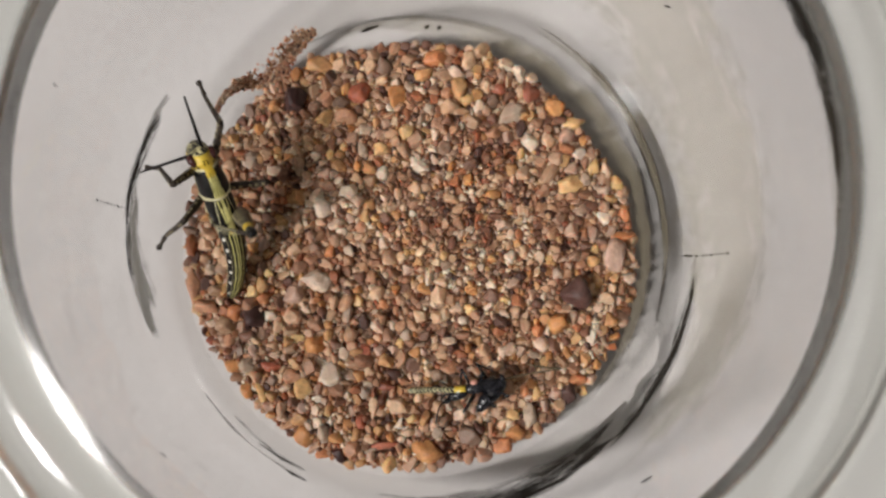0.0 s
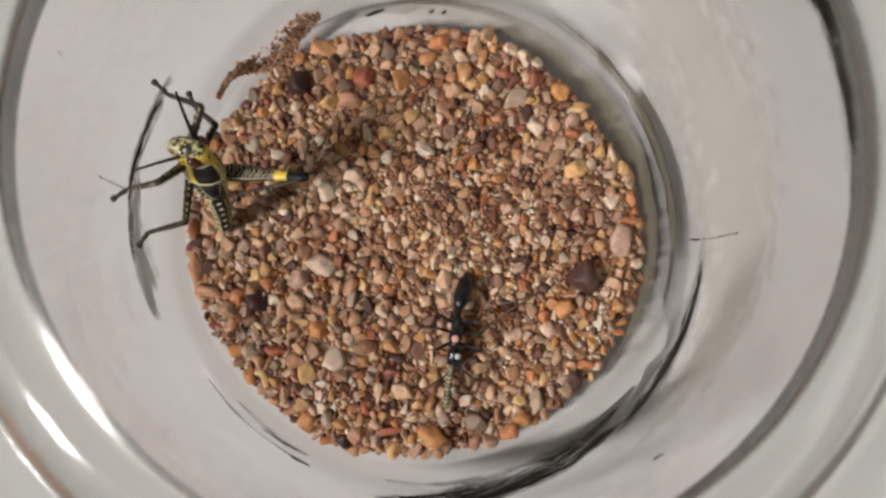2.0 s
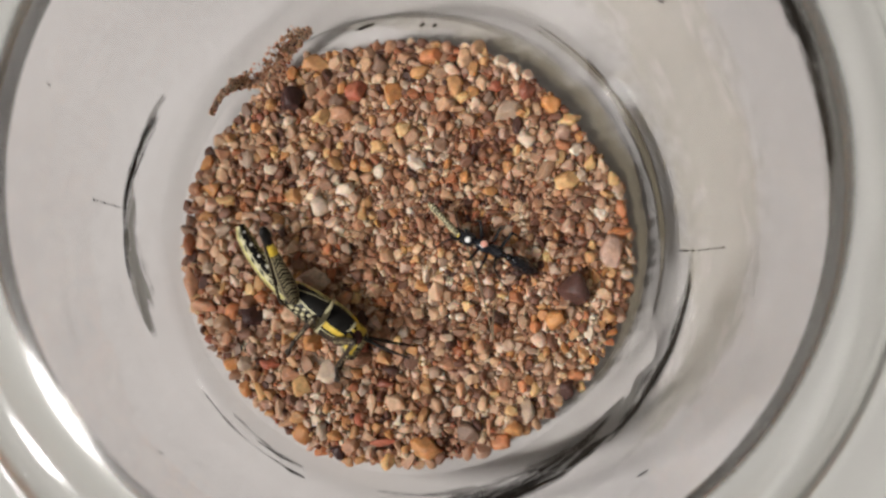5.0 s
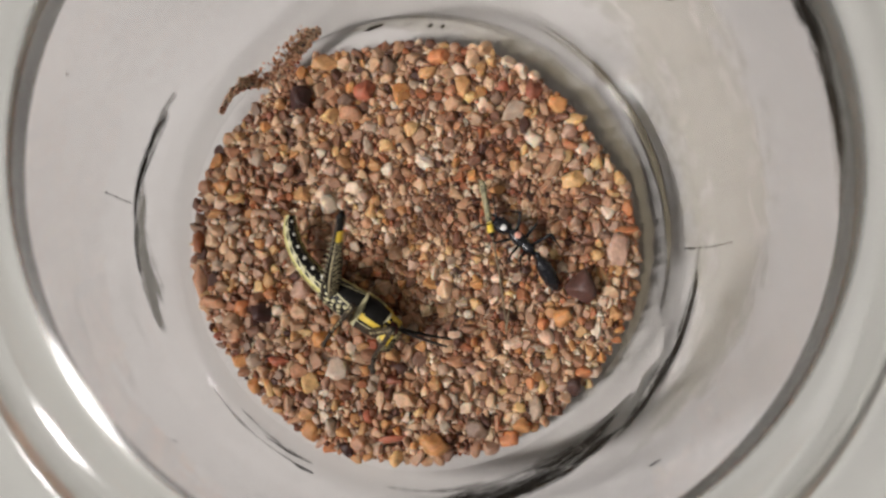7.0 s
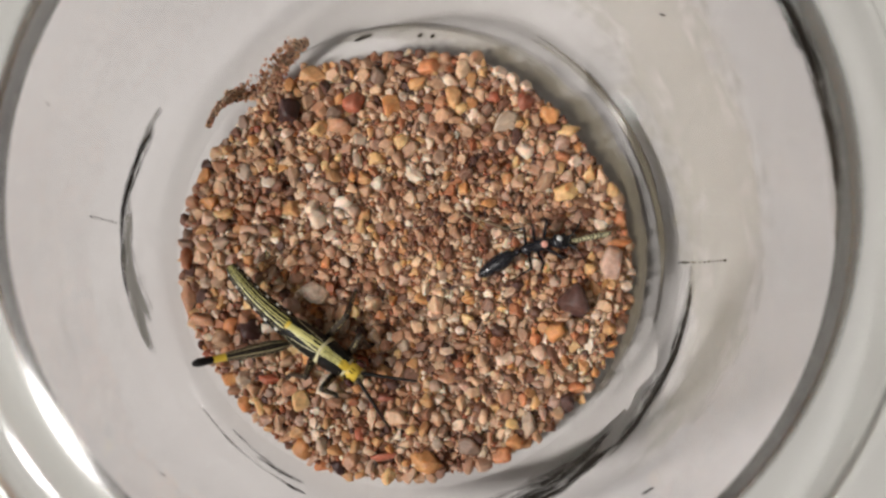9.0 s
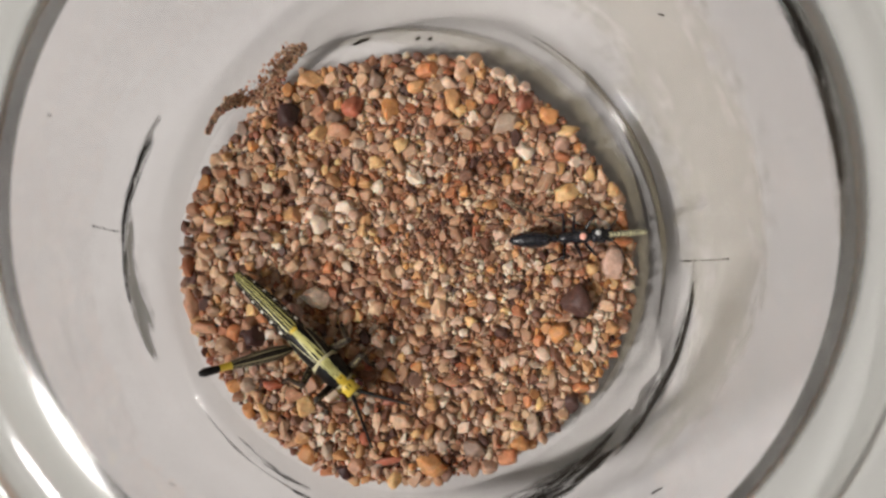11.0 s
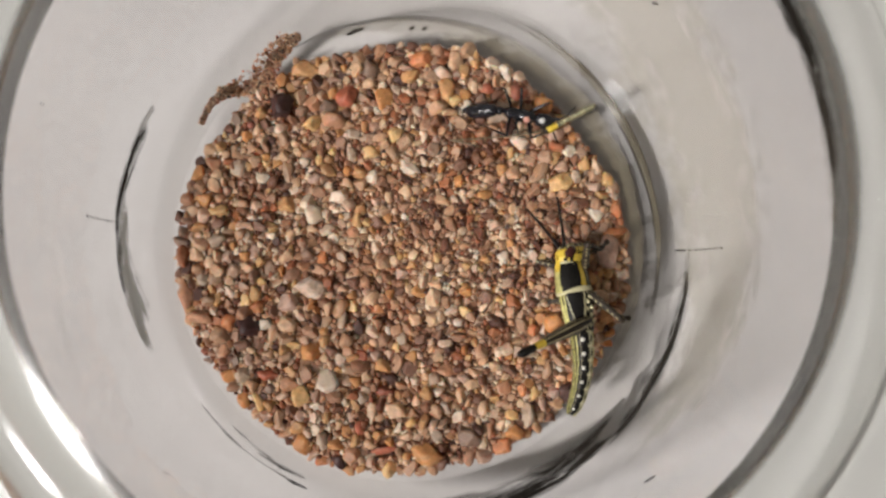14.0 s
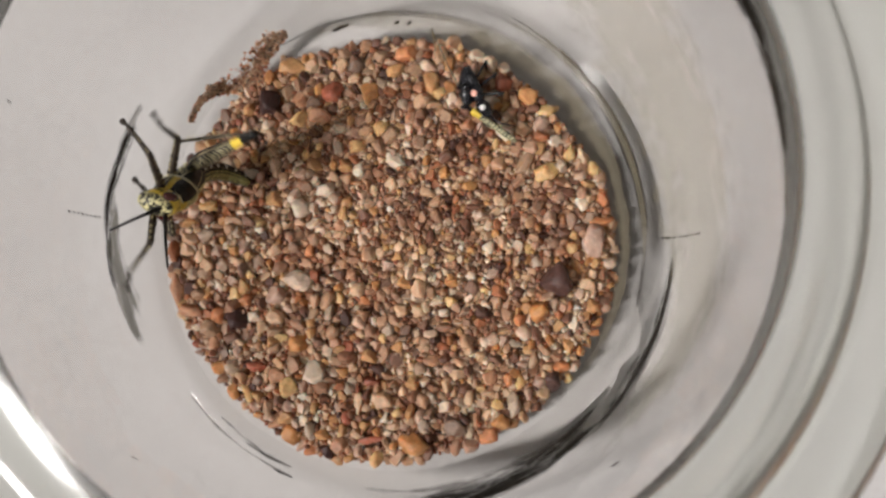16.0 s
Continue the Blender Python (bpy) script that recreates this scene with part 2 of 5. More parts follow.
def wall_with_window(name, sx, width, middle):
    a, b = sx * ROOM_HALF, sx * (ROOM_HALF + 0.12)
    lo, hi, s = min(a, b), max(a, b), ROOM_HALF
    y0, y1 = middle - width / 2, middle + width / 2
    return structure(name, [((lo, -s, ROOM_LOW), (hi, y0, ROOM_HIGH)), ((lo, y1, ROOM_LOW), (hi, s, ROOM_HIGH)),
                            ((lo, y0, ROOM_LOW), (hi, y1, WINDOW_LOW)), ((lo, y0, WINDOW_HIGH), (hi, y1, ROOM_HIGH))], PLASTER)


S = ROOM_HALF
wall_with_window("wall_west", -1, WINDOW_W, 0.0)
structure("wall_east", [((S, -S, ROOM_LOW), (S + 0.12, S, ROOM_HIGH))], PLASTER)
structure("wall_north", [((-S - 0.12, S, ROOM_LOW), (S + 0.12, S + 0.12, ROOM_HIGH))], PLASTER)
structure("wall_south", [((-S - 0.12, -S - 0.12, ROOM_LOW), (S + 0.12, -S, ROOM_HIGH))], PLASTER)
structure("ceiling", [((-S - 0.12, -S - 0.12, ROOM_HIGH), (S + 0.12, S + 0.12, ROOM_HIGH + 0.1))], PLASTER)
structure("floor", [((-S - 0.12, -S - 0.12, ROOM_LOW - 0.1), (S + 0.12, S + 0.12, ROOM_LOW))], WOOD)

TABLE_Z = -4.1 * MM
table = tagged(new("table"), "brown wooden table under a white cloth", "table")
bm = bmesh.new()
box(bm, (-0.5, -0.4, TABLE_Z - 0.032), (0.5, 0.4, TABLE_Z - 0.002))
part("tabletop", bm, WOOD, table, smooth=False)
for x in (-0.44, 0.44):
    for y in (-0.34, 0.34):
        bm = bmesh.new()
        box(bm, (x - 0.03, y - 0.03, ROOM_LOW), (x + 0.03, y + 0.03, TABLE_Z - 0.032))
        part("leg", bm, WOOD, table, smooth=False)
bm = bmesh.new()
box(bm, (-0.47, -0.37, TABLE_Z - 0.002), (0.47, 0.37, TABLE_Z))
tagged(new("table_cloth", mesh("table_cloth", bm, CLOTH, False)), "plain white cloth lying flat on the table", "cloth")

# ---- the jar ----
INNER = [(35.0, 41.0), (34.6, 34), (34.0, 20), (33.7, 10), (33.4, 6), (32.6, 3.6), (30.5, 2.2), (28.9, 1.0), (28.1, -0.6), (27.4, -1.6), (25.0, -2.5), (0.01, -2.7)]
OUTER = [(0.01, -3.6), (25.0, -3.7), (27.0, -4.1), (29.5, -4.0), (31.5, -3.0), (33.0, -1.4), (35.2, 0.6), (36.4, 4.0), (36.8, 10), (37.1, 20), (37.6, 34), (38.0, 40.6)]
# the rim: upright inside, sloping outwards to a groove and a second bead
LIP = [(35.0, 40.0), (35.0, 44.4), (35.3, 45.5), (36.1, 46.2), (37.1, 46.3), (38.2, 45.9), (39.3, 45.2), (40.3, 44.2), (41.1, 43.0), (41.7, 42.2), (42.3, 42.7), (43.0, 43.7), (44.0, 44.4),
       (45.2, 44.4), (46.4, 43.8), (47.4, 42.8), (48.1, 41.6), (48.3, 40.6), (47.6, 39.8), (42.0, 39.7), (38.0, 39.4)]
jar = tagged(new("glass_jar"), "clear round glass jar with a thick ribbed rim", "jar")


def turned(name, rows, mat, label, closed=False):
    bm = bmesh.new()
    lathe(bm, rows, 192, closed)
    bmesh.ops.recalc_face_normals(bm, faces=bm.faces)
    return part(name, bm, mat, jar, label)


turned("wall", smooth_profile(INNER[:9], 3) + smooth_profile(OUTER[5:][::-1], 2)[::-1], SHEET_GLASS, "clear glass wall")
turned("bottom", smooth_profile(INNER[8:], 2) + smooth_profile(OUTER[:6], 2), CLEAR_GLASS, "thick clear glass bottom")
rim = turned("rim", LIP, GLASS, "thick ribbed glass rim", True)
rim.visible_shadow = False


def streak(a0, a1, r, z, width, mat, seed, slant=0.0, uneven=0.6):
    """A streak on the jar's inner face from one direction to the other (degrees), tapering at its ends."""
    bm = bmesh.new()
    along, side = bm.loops.layers.uv.new("along"), bm.loops.layers.uv.new("side")
    n, rows, marks = max(12, int(abs(a1 - a0) * 4)), [], {}
    for i in range(n + 1):
        u = i / n
        a = radians(a0 + (a1 - a0) * u)
        w = width * math.sin(math.pi * min(max(u, 0.02), 0.98)) ** 0.7 * (1 + uneven * noise.noise((u * 9, seed, 0.3)))
        c = 0.1 * width * noise.noise((u * 4, seed, 7.7)) + slant * (u - 0.5)
        row = []
        for k in (-1, -0.75, -0.4, 0, 0.4, 0.75, 1):
            zz = z + c + k * w / 2
            rr = r(zz) if callable(r) else r
            v = bm.verts.new((rr * math.cos(a) * MM, rr * math.sin(a) * MM, zz * MM))
            marks[v] = ((rr * a + seed * 37.0, k * w / 2 + seed * 5.3), ((1 - abs(k)) ** 0.6 * min(1.0, 6 * u, 6 * (1 - u)), 0.0))
            row.append(v)
        rows.append(row)
    for p, q in zip(rows, rows[1:]):
        for k in range(6):
            for loop in bm.faces.new((p[k], q[k], q[k + 1], p[k + 1])).loops:
                loop[along].uv, loop[side].uv = marks[loop.vert]
    return part("dirt_streak", bm, mat, jar, "streak on the glass, dirt and painted refraction")


def wall_radius(z):
    """The radius of the jar's inner face at a height (mm), a hair inside it."""
    rows = INNER[::-1][1:]
    return float(np.interp(z, [p[1] for p in rows], [p[0] for p in rows])) - 0.12


def wall_height(r):
    """The height of the jar's inner face at the radius r (mm)."""
    for (r1, z1), (r0, z0) in zip(INNER, INNER[1:]):
        if r0 <= r <= r1:
            return z0 + (z1 - z0) * (r - r0) / max(r1 - r0, 1e-6)
    return -2.6 if r < 28 else 41.0



def brushed(a0, a1, z0, z1, count, mat, seed, thick=0.3):
    """Many thin streaks side by side along the glass."""
    pick = random.Random(seed)
    for i in range(count):
        u = (i + 0.5) / count
        lo, hi = sorted((pick.uniform(0, 0.75), pick.uniform(0.25, 1)))
        if hi - lo < 0.2:
            hi = min(1.0, lo + 0.35)
        streak(a0 + (a1 - a0) * lo, a0 + (a1 - a0) * hi, wall_radius, z0 + (z1 - z0) * u + pick.uniform(-0.1, 0.1), thick * pick.uniform(0.6, 1.5), mat, seed + i * 0.37, pick.uniform(-0.3, 0.3), 0.5)


# dark arc on the left: refraction in the glass, put on as films
streak(152.0, 182.0, wall_radius, 5.8, 3.6, DIRT_AND_REFRACTION, 1.0, 0.8, 0.25)
streak(149.0, 166.0, wall_radius, 6.0, 3.6, FAINT_REFRACTION, 1.5, -0.5, 0.3)
streak(172.0, 192.0, wall_radius, 5.5, 1.8, DIRT_AND_REFRACTION, 2.0, -1.0, 0.3)
streak(168.0, 204.0, wall_radius, 4.3, 3.4, GREY_REFRACTION, 3.0, -1.8, 0.2)
# dark streaks along the near right of the heel
streak(-3, -52, wall_radius, 4.3, 3.0, DIRT_AND_REFRACTION, 4.1, -0.6, 0.3)
streak(-40, -98, wall_radius, 3.8, 2.8, DIRT_AND_REFRACTION, 6.1, 0.3, 0.25)
streak(-52, -100, wall_radius, 4.6, 1.3, DARK_STREAKS, 6.6, -0.4, 0.25)
streak(-38, -102, wall_radius, 2.9, 1.7, DIRT_AND_REFRACTION, 6.9, 0.3, 0.25)
streak(-58, -104, wall_radius, 3.3, 1.6, DIRT_AND_REFRACTION, 7.3, -0.2, 0.25)
brushed(-34, -84, 2.6, 5.2, 3, DARK_STREAKS, 7, 0.7)
streak(-46, -104, wall_radius, 2.2, 1.3, DARK_STREAKS, 8.1, -0.5, 0.4)
# faint heel line of the glass, painted as thin streaks
brushed(-156, -112, 1.5, 2.4, 3, FAINT_REFRACTION, 10, 0.5)
streak(-126.0, -117.0, wall_radius, 1.9, 0.35, DIRT_AND_REFRACTION, 10.0)
streak(-119.5, -113.5, wall_radius, 2.5, 0.42, DIRT_AND_REFRACTION, 11.0, 0.0, 0.2)
# olive tint painted on the heel, opposite the window, for the sand's shade and reflection
streak(124, -52, wall_radius, -0.7, 3.6, HEEL_SHADE, 11.6, 0.0, 0.05)
streak(66, -20, wall_radius, 1.9, 0.75, HEEL_SHADE, 12.3, 0.1, 0.3)
# line that the heel's glass refracts, painted as a thin film
streak(70, 5, wall_radius, 2.15, 0.4, FAINT_REFRACTION, 12.9, -0.2, 0.3)
# beige cast of shade and reflection on this wall, painted as one wide film
streak(100, -60, wall_radius, 16.0, 34.0, BEIGE_CAST, 14.0, 0.0, 0.1)
# dark reflection at the rim, painted as strips inside it
streak(36.0, -6.0, 34.8, 41.0, 4.6, DIRT_AND_REFRACTION, 15.0, -1.6, 0.12)
streak(33.0, 14.0, 34.8, 41.4, 6.0, DIRT_AND_REFRACTION, 16.0, 0.0, 0.1)
streak(20.0, -12.0, 34.8, 40.6, 4.0, FAINT_REFRACTION, 16.6, 0.0, 0.1)
# flecks
for a0, a1, z in ((105.5, 99.5, 0.5), (88.4, 86.8, 0.3), (85.0, 83.6, 0.3)):
    streak(a0, a1, lambda h: 26.6 + h, z, 0.5, DIRT_AND_REFRACTION, a0 * 0.1, 0.3, 0.2)
streak(41.4, 40.0, wall_radius, 21.3, 0.5, SPECK, 19.0, 0.9)
streak(-135.5, -134.3, wall_radius, 27.2, 0.5, SPECK, 17.0, -0.9)
streak(-52.6, -50.4, wall_radius, 25.2, 0.8, SPECK, 18.0, 0.9)
for z in (34.9, 34.4):
    streak(166.0, 165.6, wall_radius, z, 0.3, SPECK, z, 0.1)
# two broken threads of specks up the wall
for k in range(9):
    z = 17.2 - 1.3 * k
    streak(177.9 - 0.22 * k, 177.4 - 0.22 * k, wall_radius, z, 0.5 if k % 3 else 0.9, SPECK, 20.0 + k, 0.3)
for k in range(9):
    z = 3.6 + 1.3 * k
    streak(-3.3 - 0.22 * k, -3.8 - 0.22 * k, wall_radius, z, 0.6 if k % 4 else 1.1, SPECK, 30.0 + k, 0.4)

# ---- sand ----
def ground(x, y):
    """The height of the sand (mm) at a place (mm)."""
    r = math.hypot(x, y)
    h = 0.45 * noise.noise((x * 0.13, y * 0.13, 3.0)) + 0.25 * noise.noise((x * 0.35, y * 0.35, 8.0))
    return h - 0.3 - max(0.0, r - 24.5) ** 2 * 0.16


def edge(a):
    """The radius (mm) within which the outermost grains lie, in the direction a: flattened on the far side, bulging to the west and south."""
    r = 26.35 - 0.54 * math.cos(a) - 1.02 * math.sin(a) + 0.59 * math.cos(2 * a) - 0.1 * math.sin(2 * a) + 0.2 * math.cos(4 * a) - 0.24 * math.sin(4 * a)
    return r + 0.17 * math.cos(6 * a) + 0.14 * math.sin(6 * a) + 0.35 * noise.noise((math.cos(a) * 5, math.sin(a) * 5, 1.0))


bm = bmesh.new()
rings = [[bm.verts.new((0, 0, (ground(0, 0) - 0.5) * MM))]]
for i in range(1, 31):
    ring = []
    for k in range(96):
        a = 2 * math.pi * k / 96
        r = (edge(a) - 0.7) * i / 30
        x, y = r * math.cos(a), r * math.sin(a)
        ring.append(bm.verts.new((x * MM, y * MM, (ground(x, y) - 0.55) * MM)))
    rings.append(ring)
rings.append([bm.verts.new((v.co.x * 0.96, v.co.y * 0.96, -2.6 * MM)) for v in rings[-1]])
for k in range(96):
    bm.faces.new((rings[0][0], rings[1][k], rings[1][(k + 1) % 96]))
for a, b in zip(rings[1:], rings[2:]):
    for k in range(96):
        bm.faces.new((a[k], b[k], b[(k + 1) % 96], a[(k + 1) % 96]))
bm.faces.new(rings[-1][::-1])
tagged(new("sand_bed", mesh("sand_bed", bm, BED)), "reddish brown coarse sand filling the jar's bottom", "sand", kind="stuff")

def ball(fine):
    bm = bmesh.new()
    bmesh.ops.create_icosphere(bm, subdivisions=fine, radius=1.0)
    bm.verts.ensure_lookup_table()
    out = np.array([v.co[:] for v in bm.verts]), np.array([[v.index for v in f.verts] for f in bm.faces])
    bm.free()
    return out


def grains(name, places, mat, label, rng, fine=2):
    """places: rows of x, y, z, r (mm). One mesh of rounded, uneven stones."""
    n = len(places)
    ball_v, ball_f = ball(fine)
    places = np.array(places)
    q = rng.normal(size=(n, 4))
    q /= np.linalg.norm(q, axis=1)[:, None]
    w, x, y, z = q.T
    turn = np.stack([np.stack([1 - 2 * (y * y + z * z), 2 * (x * y - z * w), 2 * (x * z + y * w)], -1),
                     np.stack([2 * (x * y + z * w), 1 - 2 * (x * x + z * z), 2 * (y * z - x * w)], -1),
                     np.stack([2 * (x * z - y * w), 2 * (y * z + x * w), 1 - 2 * (x * x + y * y)], -1)], 1)
    size = rng.uniform(0.78, 1.36, (n, 1, 3))
    ways = rng.normal(size=(n, 10, 3))
    ways /= np.linalg.norm(ways, axis=2)[:, :, None]
    cut = rng.uniform(0.4, 0.78, (n, 10))
    v = np.repeat(ball_v[None], n, 0)
    for k in range(10):
        d = np.einsum("nvi,ni->nv", v, ways[:, k])
        over = np.maximum(d - cut[:, k, None], 0) * 0.96
        v = v - over[:, :, None] * ways[:, k, None, :]
    v = np.einsum("nij,nvj->nvi", turn, v * size) * places[:, None, 3:4]
    v = (v + places[:, None, :3]) * MM
    f = (ball_f[None] + (np.arange(n) * len(ball_v))[:, None, None]).reshape(-1, 3)
    me = bpy.data.meshes.new(name)
    me.from_pydata(v.reshape(-1, 3), [], f)
    me.materials.append(mat)
    me.polygons.foreach_set("use_smooth", [True] * len(me.polygons))
    return tagged(new(name, me), label, "sand", kind="stuff")


TAKEN = []          # x, y, r of what lies on the sand
PEBBLES = []


def pebble(x, y, a, b, turn, mat):
    """One larger stone: half widths a and b (mm), turned by so many degrees."""
    seed = len(PEBBLES) * 1.7
    bm = bmesh.new()
    bmesh.ops.create_icosphere(bm, subdivisions=3, radius=1.0)
    c = 0.85 * min(a, b)
    rng = random.Random(len(PEBBLES) + 5)
    cuts = [(Vector((rng.gauss(0, 1), rng.gauss(0, 1), rng.gauss(0, 0.8))).normalized(), rng.uniform(0.46, 0.8)) for _ in range(11)]
    for v in bm.verts:
        p = v.co.copy()
        for way, depth in cuts:
            p -= max(0.0, p.dot(way) - depth) * 0.95 * way
        p *= 1 + 0.14 * noise.noise(v.co * 1.6 + Vector((seed, 0, 0))) + 0.07 * noise.noise(v.co * 4.5 + Vector((0, seed, 0)))
        v.co = Vector((p.x * a, p.y * b, p.z * c)) * MM * 1.24
    ob = new("pebble", mesh("pebble", bm, mat))
    ob.matrix_basis = pose(x * MM, y * MM, (ground(x, y) + 0.12 * c) * MM, 0, 0, turn)
    PEBBLES.append(ob)
    TAKEN.append((x, y, 0.5 * (a + b)))
    tagged(ob, f"{mat.name.replace(' stone', '')} rounded pebble half sunk in the sand", "pebble", "pebbles in the sand")


pebble(-20.3, 15.8, 0.88, 0.88, 0, greybrown)
pebble(-21.2, 14.5, 0.81, 0.74, 0, brown)
pebble(-22.5, 13.5, 0.67, 0.67, 0, greybrown)
pebble(-23.2, 10.5, 0.94, 0.87, 0, clay)
pebble(-25.0, 9.3, 1.00, 1.13, 0, amber)
pebble(-22.7, 9.1, 0.87, 0.73, 20, cream)
pebble(-24.9, 7.8, 0.80, 0.80, 0, tan)
pebble(-17.4, 16.4, 0.95, 0.95, 0, ochre)
pebble(-15.1, 17.1, 1.63, 1.70, 0, maroon)
pebble(-19.2, 13.5, 0.74, 0.74, 0, amber)
pebble(-17.3, 13.1, 0.67, 0.61, 0, cream)
pebble(-16.1, 14.5, 0.88, 0.54, 0, greybrown)
pebble(-14.8, 13.4, 0.74, 1.02, 0, tan)
pebble(-17.4, 8.4, 0.81, 0.94, 0, white)
pebble(-16.9, 10.2, 0.47, 0.61, 0, honey)
pebble(-14.2, 9.5, 0.67, 1.69, 0, tan)
pebble(-20.1, 8.0, 0.54, 0.40, 0, pinkgrey)
pebble(-20.2, 10.0, 0.87, 1.07, 0, greyclear)
pebble(-19.5, 11.8, 0.60, 0.67, 0, tan)
pebble(-12.4, 10.3, 0.68, 0.74, 0, white)
pebble(-12.3, 13.1, 0.61, 0.61, 0, cream)
pebble(-11.1, 12.6, 0.48, 0.48, 0, cream)
pebble(-10.6, 10.5, 0.54, 1.02, 0, honey)
pebble(-11.4, 15.1, 1.23, 1.16, 0, honey)
pebble(-11.3, 17.5, 1.02, 1.09, 0, clay)
pebble(-12.9, 18.7, 0.82, 0.95, 0, tan)
pebble(-11.9, 21.8, 1.57, 1.03, 0, ochre)
pebble(-13.2, 23.3, 0.62, 0.55, 0, tan)
pebble(-13.0, 20.2, 0.89, 0.61, 0, tan)
pebble(-18.8, 15.0, 0.54, 0.47, 0, red)
pebble(-12.5, 8.7, 0.41, 0.47, 0, clay)
pebble(-11.2, 8.2, 0.88, 0.81, 0, pinkgrey)
pebble(-24.2, 6.0, 1.13, 1.00, 0, amber)
pebble(-26.2, 5.9, 0.99, 0.93, 0, clay)
pebble(-22.4, 4.6, 1.20, 1.00, 0, honey)
pebble(-20.6, 3.8, 0.47, 0.87, 0, orange)
pebble(-20.6, 5.4, 0.80, 0.47, -10, cream)
pebble(-14.7, 5.1, 1.34, 1.14, 0, ochre)
pebble(-11.4, 3.8, 1.35, 1.21, 0, white)
pebble(-25.1, 2.8, 0.99, 0.86, 20, ochre)
pebble(-22.8, 1.2, 0.99, 0.99, 0, greyclear)
pebble(-19.0, 1.3, 0.67, 0.80, 0, greyclear)
pebble(-14.2, 1.4, 0.67, 0.87, 0, cream)
pebble(-18.3, -0.4, 0.86, 1.06, 0, pinkgrey)
pebble(-25.3, -0.6, 0.99, 0.86, 0, cream)
pebble(-23.8, -1.6, 0.79, 0.79, 0, cream)
pebble(-21.6, -1.0, 0.79, 0.93, 0, pinkgrey)
pebble(-19.3, -2.3, 0.99, 0.73, 10, cream)
pebble(-14.5, -1.1, 1.00, 0.73, 15, cream)
pebble(-13.0, -2.3, 1.00, 0.80, 0, clay)
pebble(-17.7, -4.2, 0.60, 0.66, 0, honey)
pebble(-24.6, -3.5, 0.86, 0.66, 0, greyclear)
pebble(-23.0, -3.7, 0.86, 0.79, 0, tan)
pebble(-26.7, -5.2, 1.11, 1.97, 5, clay)
pebble(-23.8, -6.2, 0.92, 0.72, 10, tan)
pebble(-22.8, -6.0, 0.59, 0.86, 0, ochre)
pebble(-19.6, -6.1, 0.79, 0.92, 0, honey)
pebble(-18.1, -7.0, 0.93, 1.12, 0, orange)
pebble(-14.6, -6.3, 1.33, 1.13, 0, pinkgrey)
pebble(-17.1, -9.1, 0.79, 0.99, 0, white)
pebble(-21.6, -8.5, 1.31, 0.99, -40, orange)
pebble(-24.8, -8.0, 1.31, 1.05, 0, clay)
pebble(-14.7, -9.1, 1.06, 0.99, 0, cream)
pebble(-19.2, -9.5, 1.32, 1.45, 0, maroon)
pebble(-12.1, -4.8, 1.67, 1.40, -15, speckled)
pebble(-27.4, 4.2, 0.59, 0.86, 0, brown)
pebble(-27.0, 2.5, 0.79, 0.66, 0, greybrown)
pebble(-24.3, -10.0, 0.72, 0.59, 0, white)
pebble(-22.4, -10.5, 1.18, 1.18, 0, tan)
pebble(-22.1, -12.1, 0.85, 0.79, 0, clay)
pebble(-20.9, -13.2, 0.59, 0.72, 0, greybrown)
pebble(-19.4, -13.1, 0.59, 0.72, 0, pinkgrey)
pebble(-18.1, -13.3, 0.72, 0.72, 0, tan)
pebble(-21.8, -15.0, 1.11, 0.98, 0, amber)
pebble(-19.9, -14.9, 0.92, 0.79, 0, greyclear)
pebble(-17.2, -15.1, 1.12, 0.92, 0, brick)
pebble(-20.1, -17.7, 0.91, 0.98, 0, amber)
pebble(-18.3, -17.9, 0.72, 1.18, 20, honey)
pebble(-15.1, -10.9, 1.12, 0.92, 0, tan)
pebble(-14.2, -11.8, 0.93, 0.59, 0, honey)
pebble(-11.8, -12.5, 1.19, 1.26, 0, amber)
pebble(-14.9, -13.1, 0.86, 0.73, 0, tan)
pebble(-14.4, -14.7, 0.72, 0.86, 0, ochre)
pebble(-14.6, -16.2, 0.99, 0.99, 0, clay)
pebble(-13.3, -17.6, 1.12, 1.38, 0, honey)
pebble(-10.2, -16.2, 1.52, 1.45, -20, white)
pebble(-11.8, -18.8, 0.66, 0.53, 0, white)
pebble(-17.0, -16.7, 0.98, 0.59, 0, greybrown)
pebble(-15.9, -19.9, 0.65, 1.31, 0, tan)
pebble(-17.4, -19.7, 0.72, 0.78, 0, pinkgrey)
pebble(-17.1, -20.7, 0.59, 0.59, 0, ochre)
pebble(-13.7, -21.2, 0.92, 0.72, 0, ochre)
pebble(-13.3, -20.0, 0.59, 0.59, 0, pinkgrey)
pebble(-13.3, -23.3, 1.05, 1.18, 20, amber)
pebble(-10.9, -25.3, 1.05, 0.65, 0, orange)
pebble(-10.9, -22.8, 0.85, 1.12, 0, greyclear)
pebble(-9.0, -25.2, 0.98, 0.92, 0, maroon)
pebble(-10.0, -21.4, 0.33, 0.53, 0, white)
pebble(-24.6, -11.9, 0.65, 0.59, 0, red)
pebble(-24.0, -13.1, 0.65, 0.39, 0, greybrown)
pebble(-9.5, 22.0, 1.10, 1.03, 0, cream)
pebble(-8.7, 20.4, 0.89, 0.55, 0, pinkgrey)
pebble(-5.7, 23.2, 1.24, 0.90, 10, tan)
pebble(-4.3, 22.0, 1.24, 1.11, 0, greybrown)
pebble(-1.5, 24.4, 0.76, 0.62, 0, brown)
pebble(-1.2, 22.7, 1.11, 0.76, 0, tan)
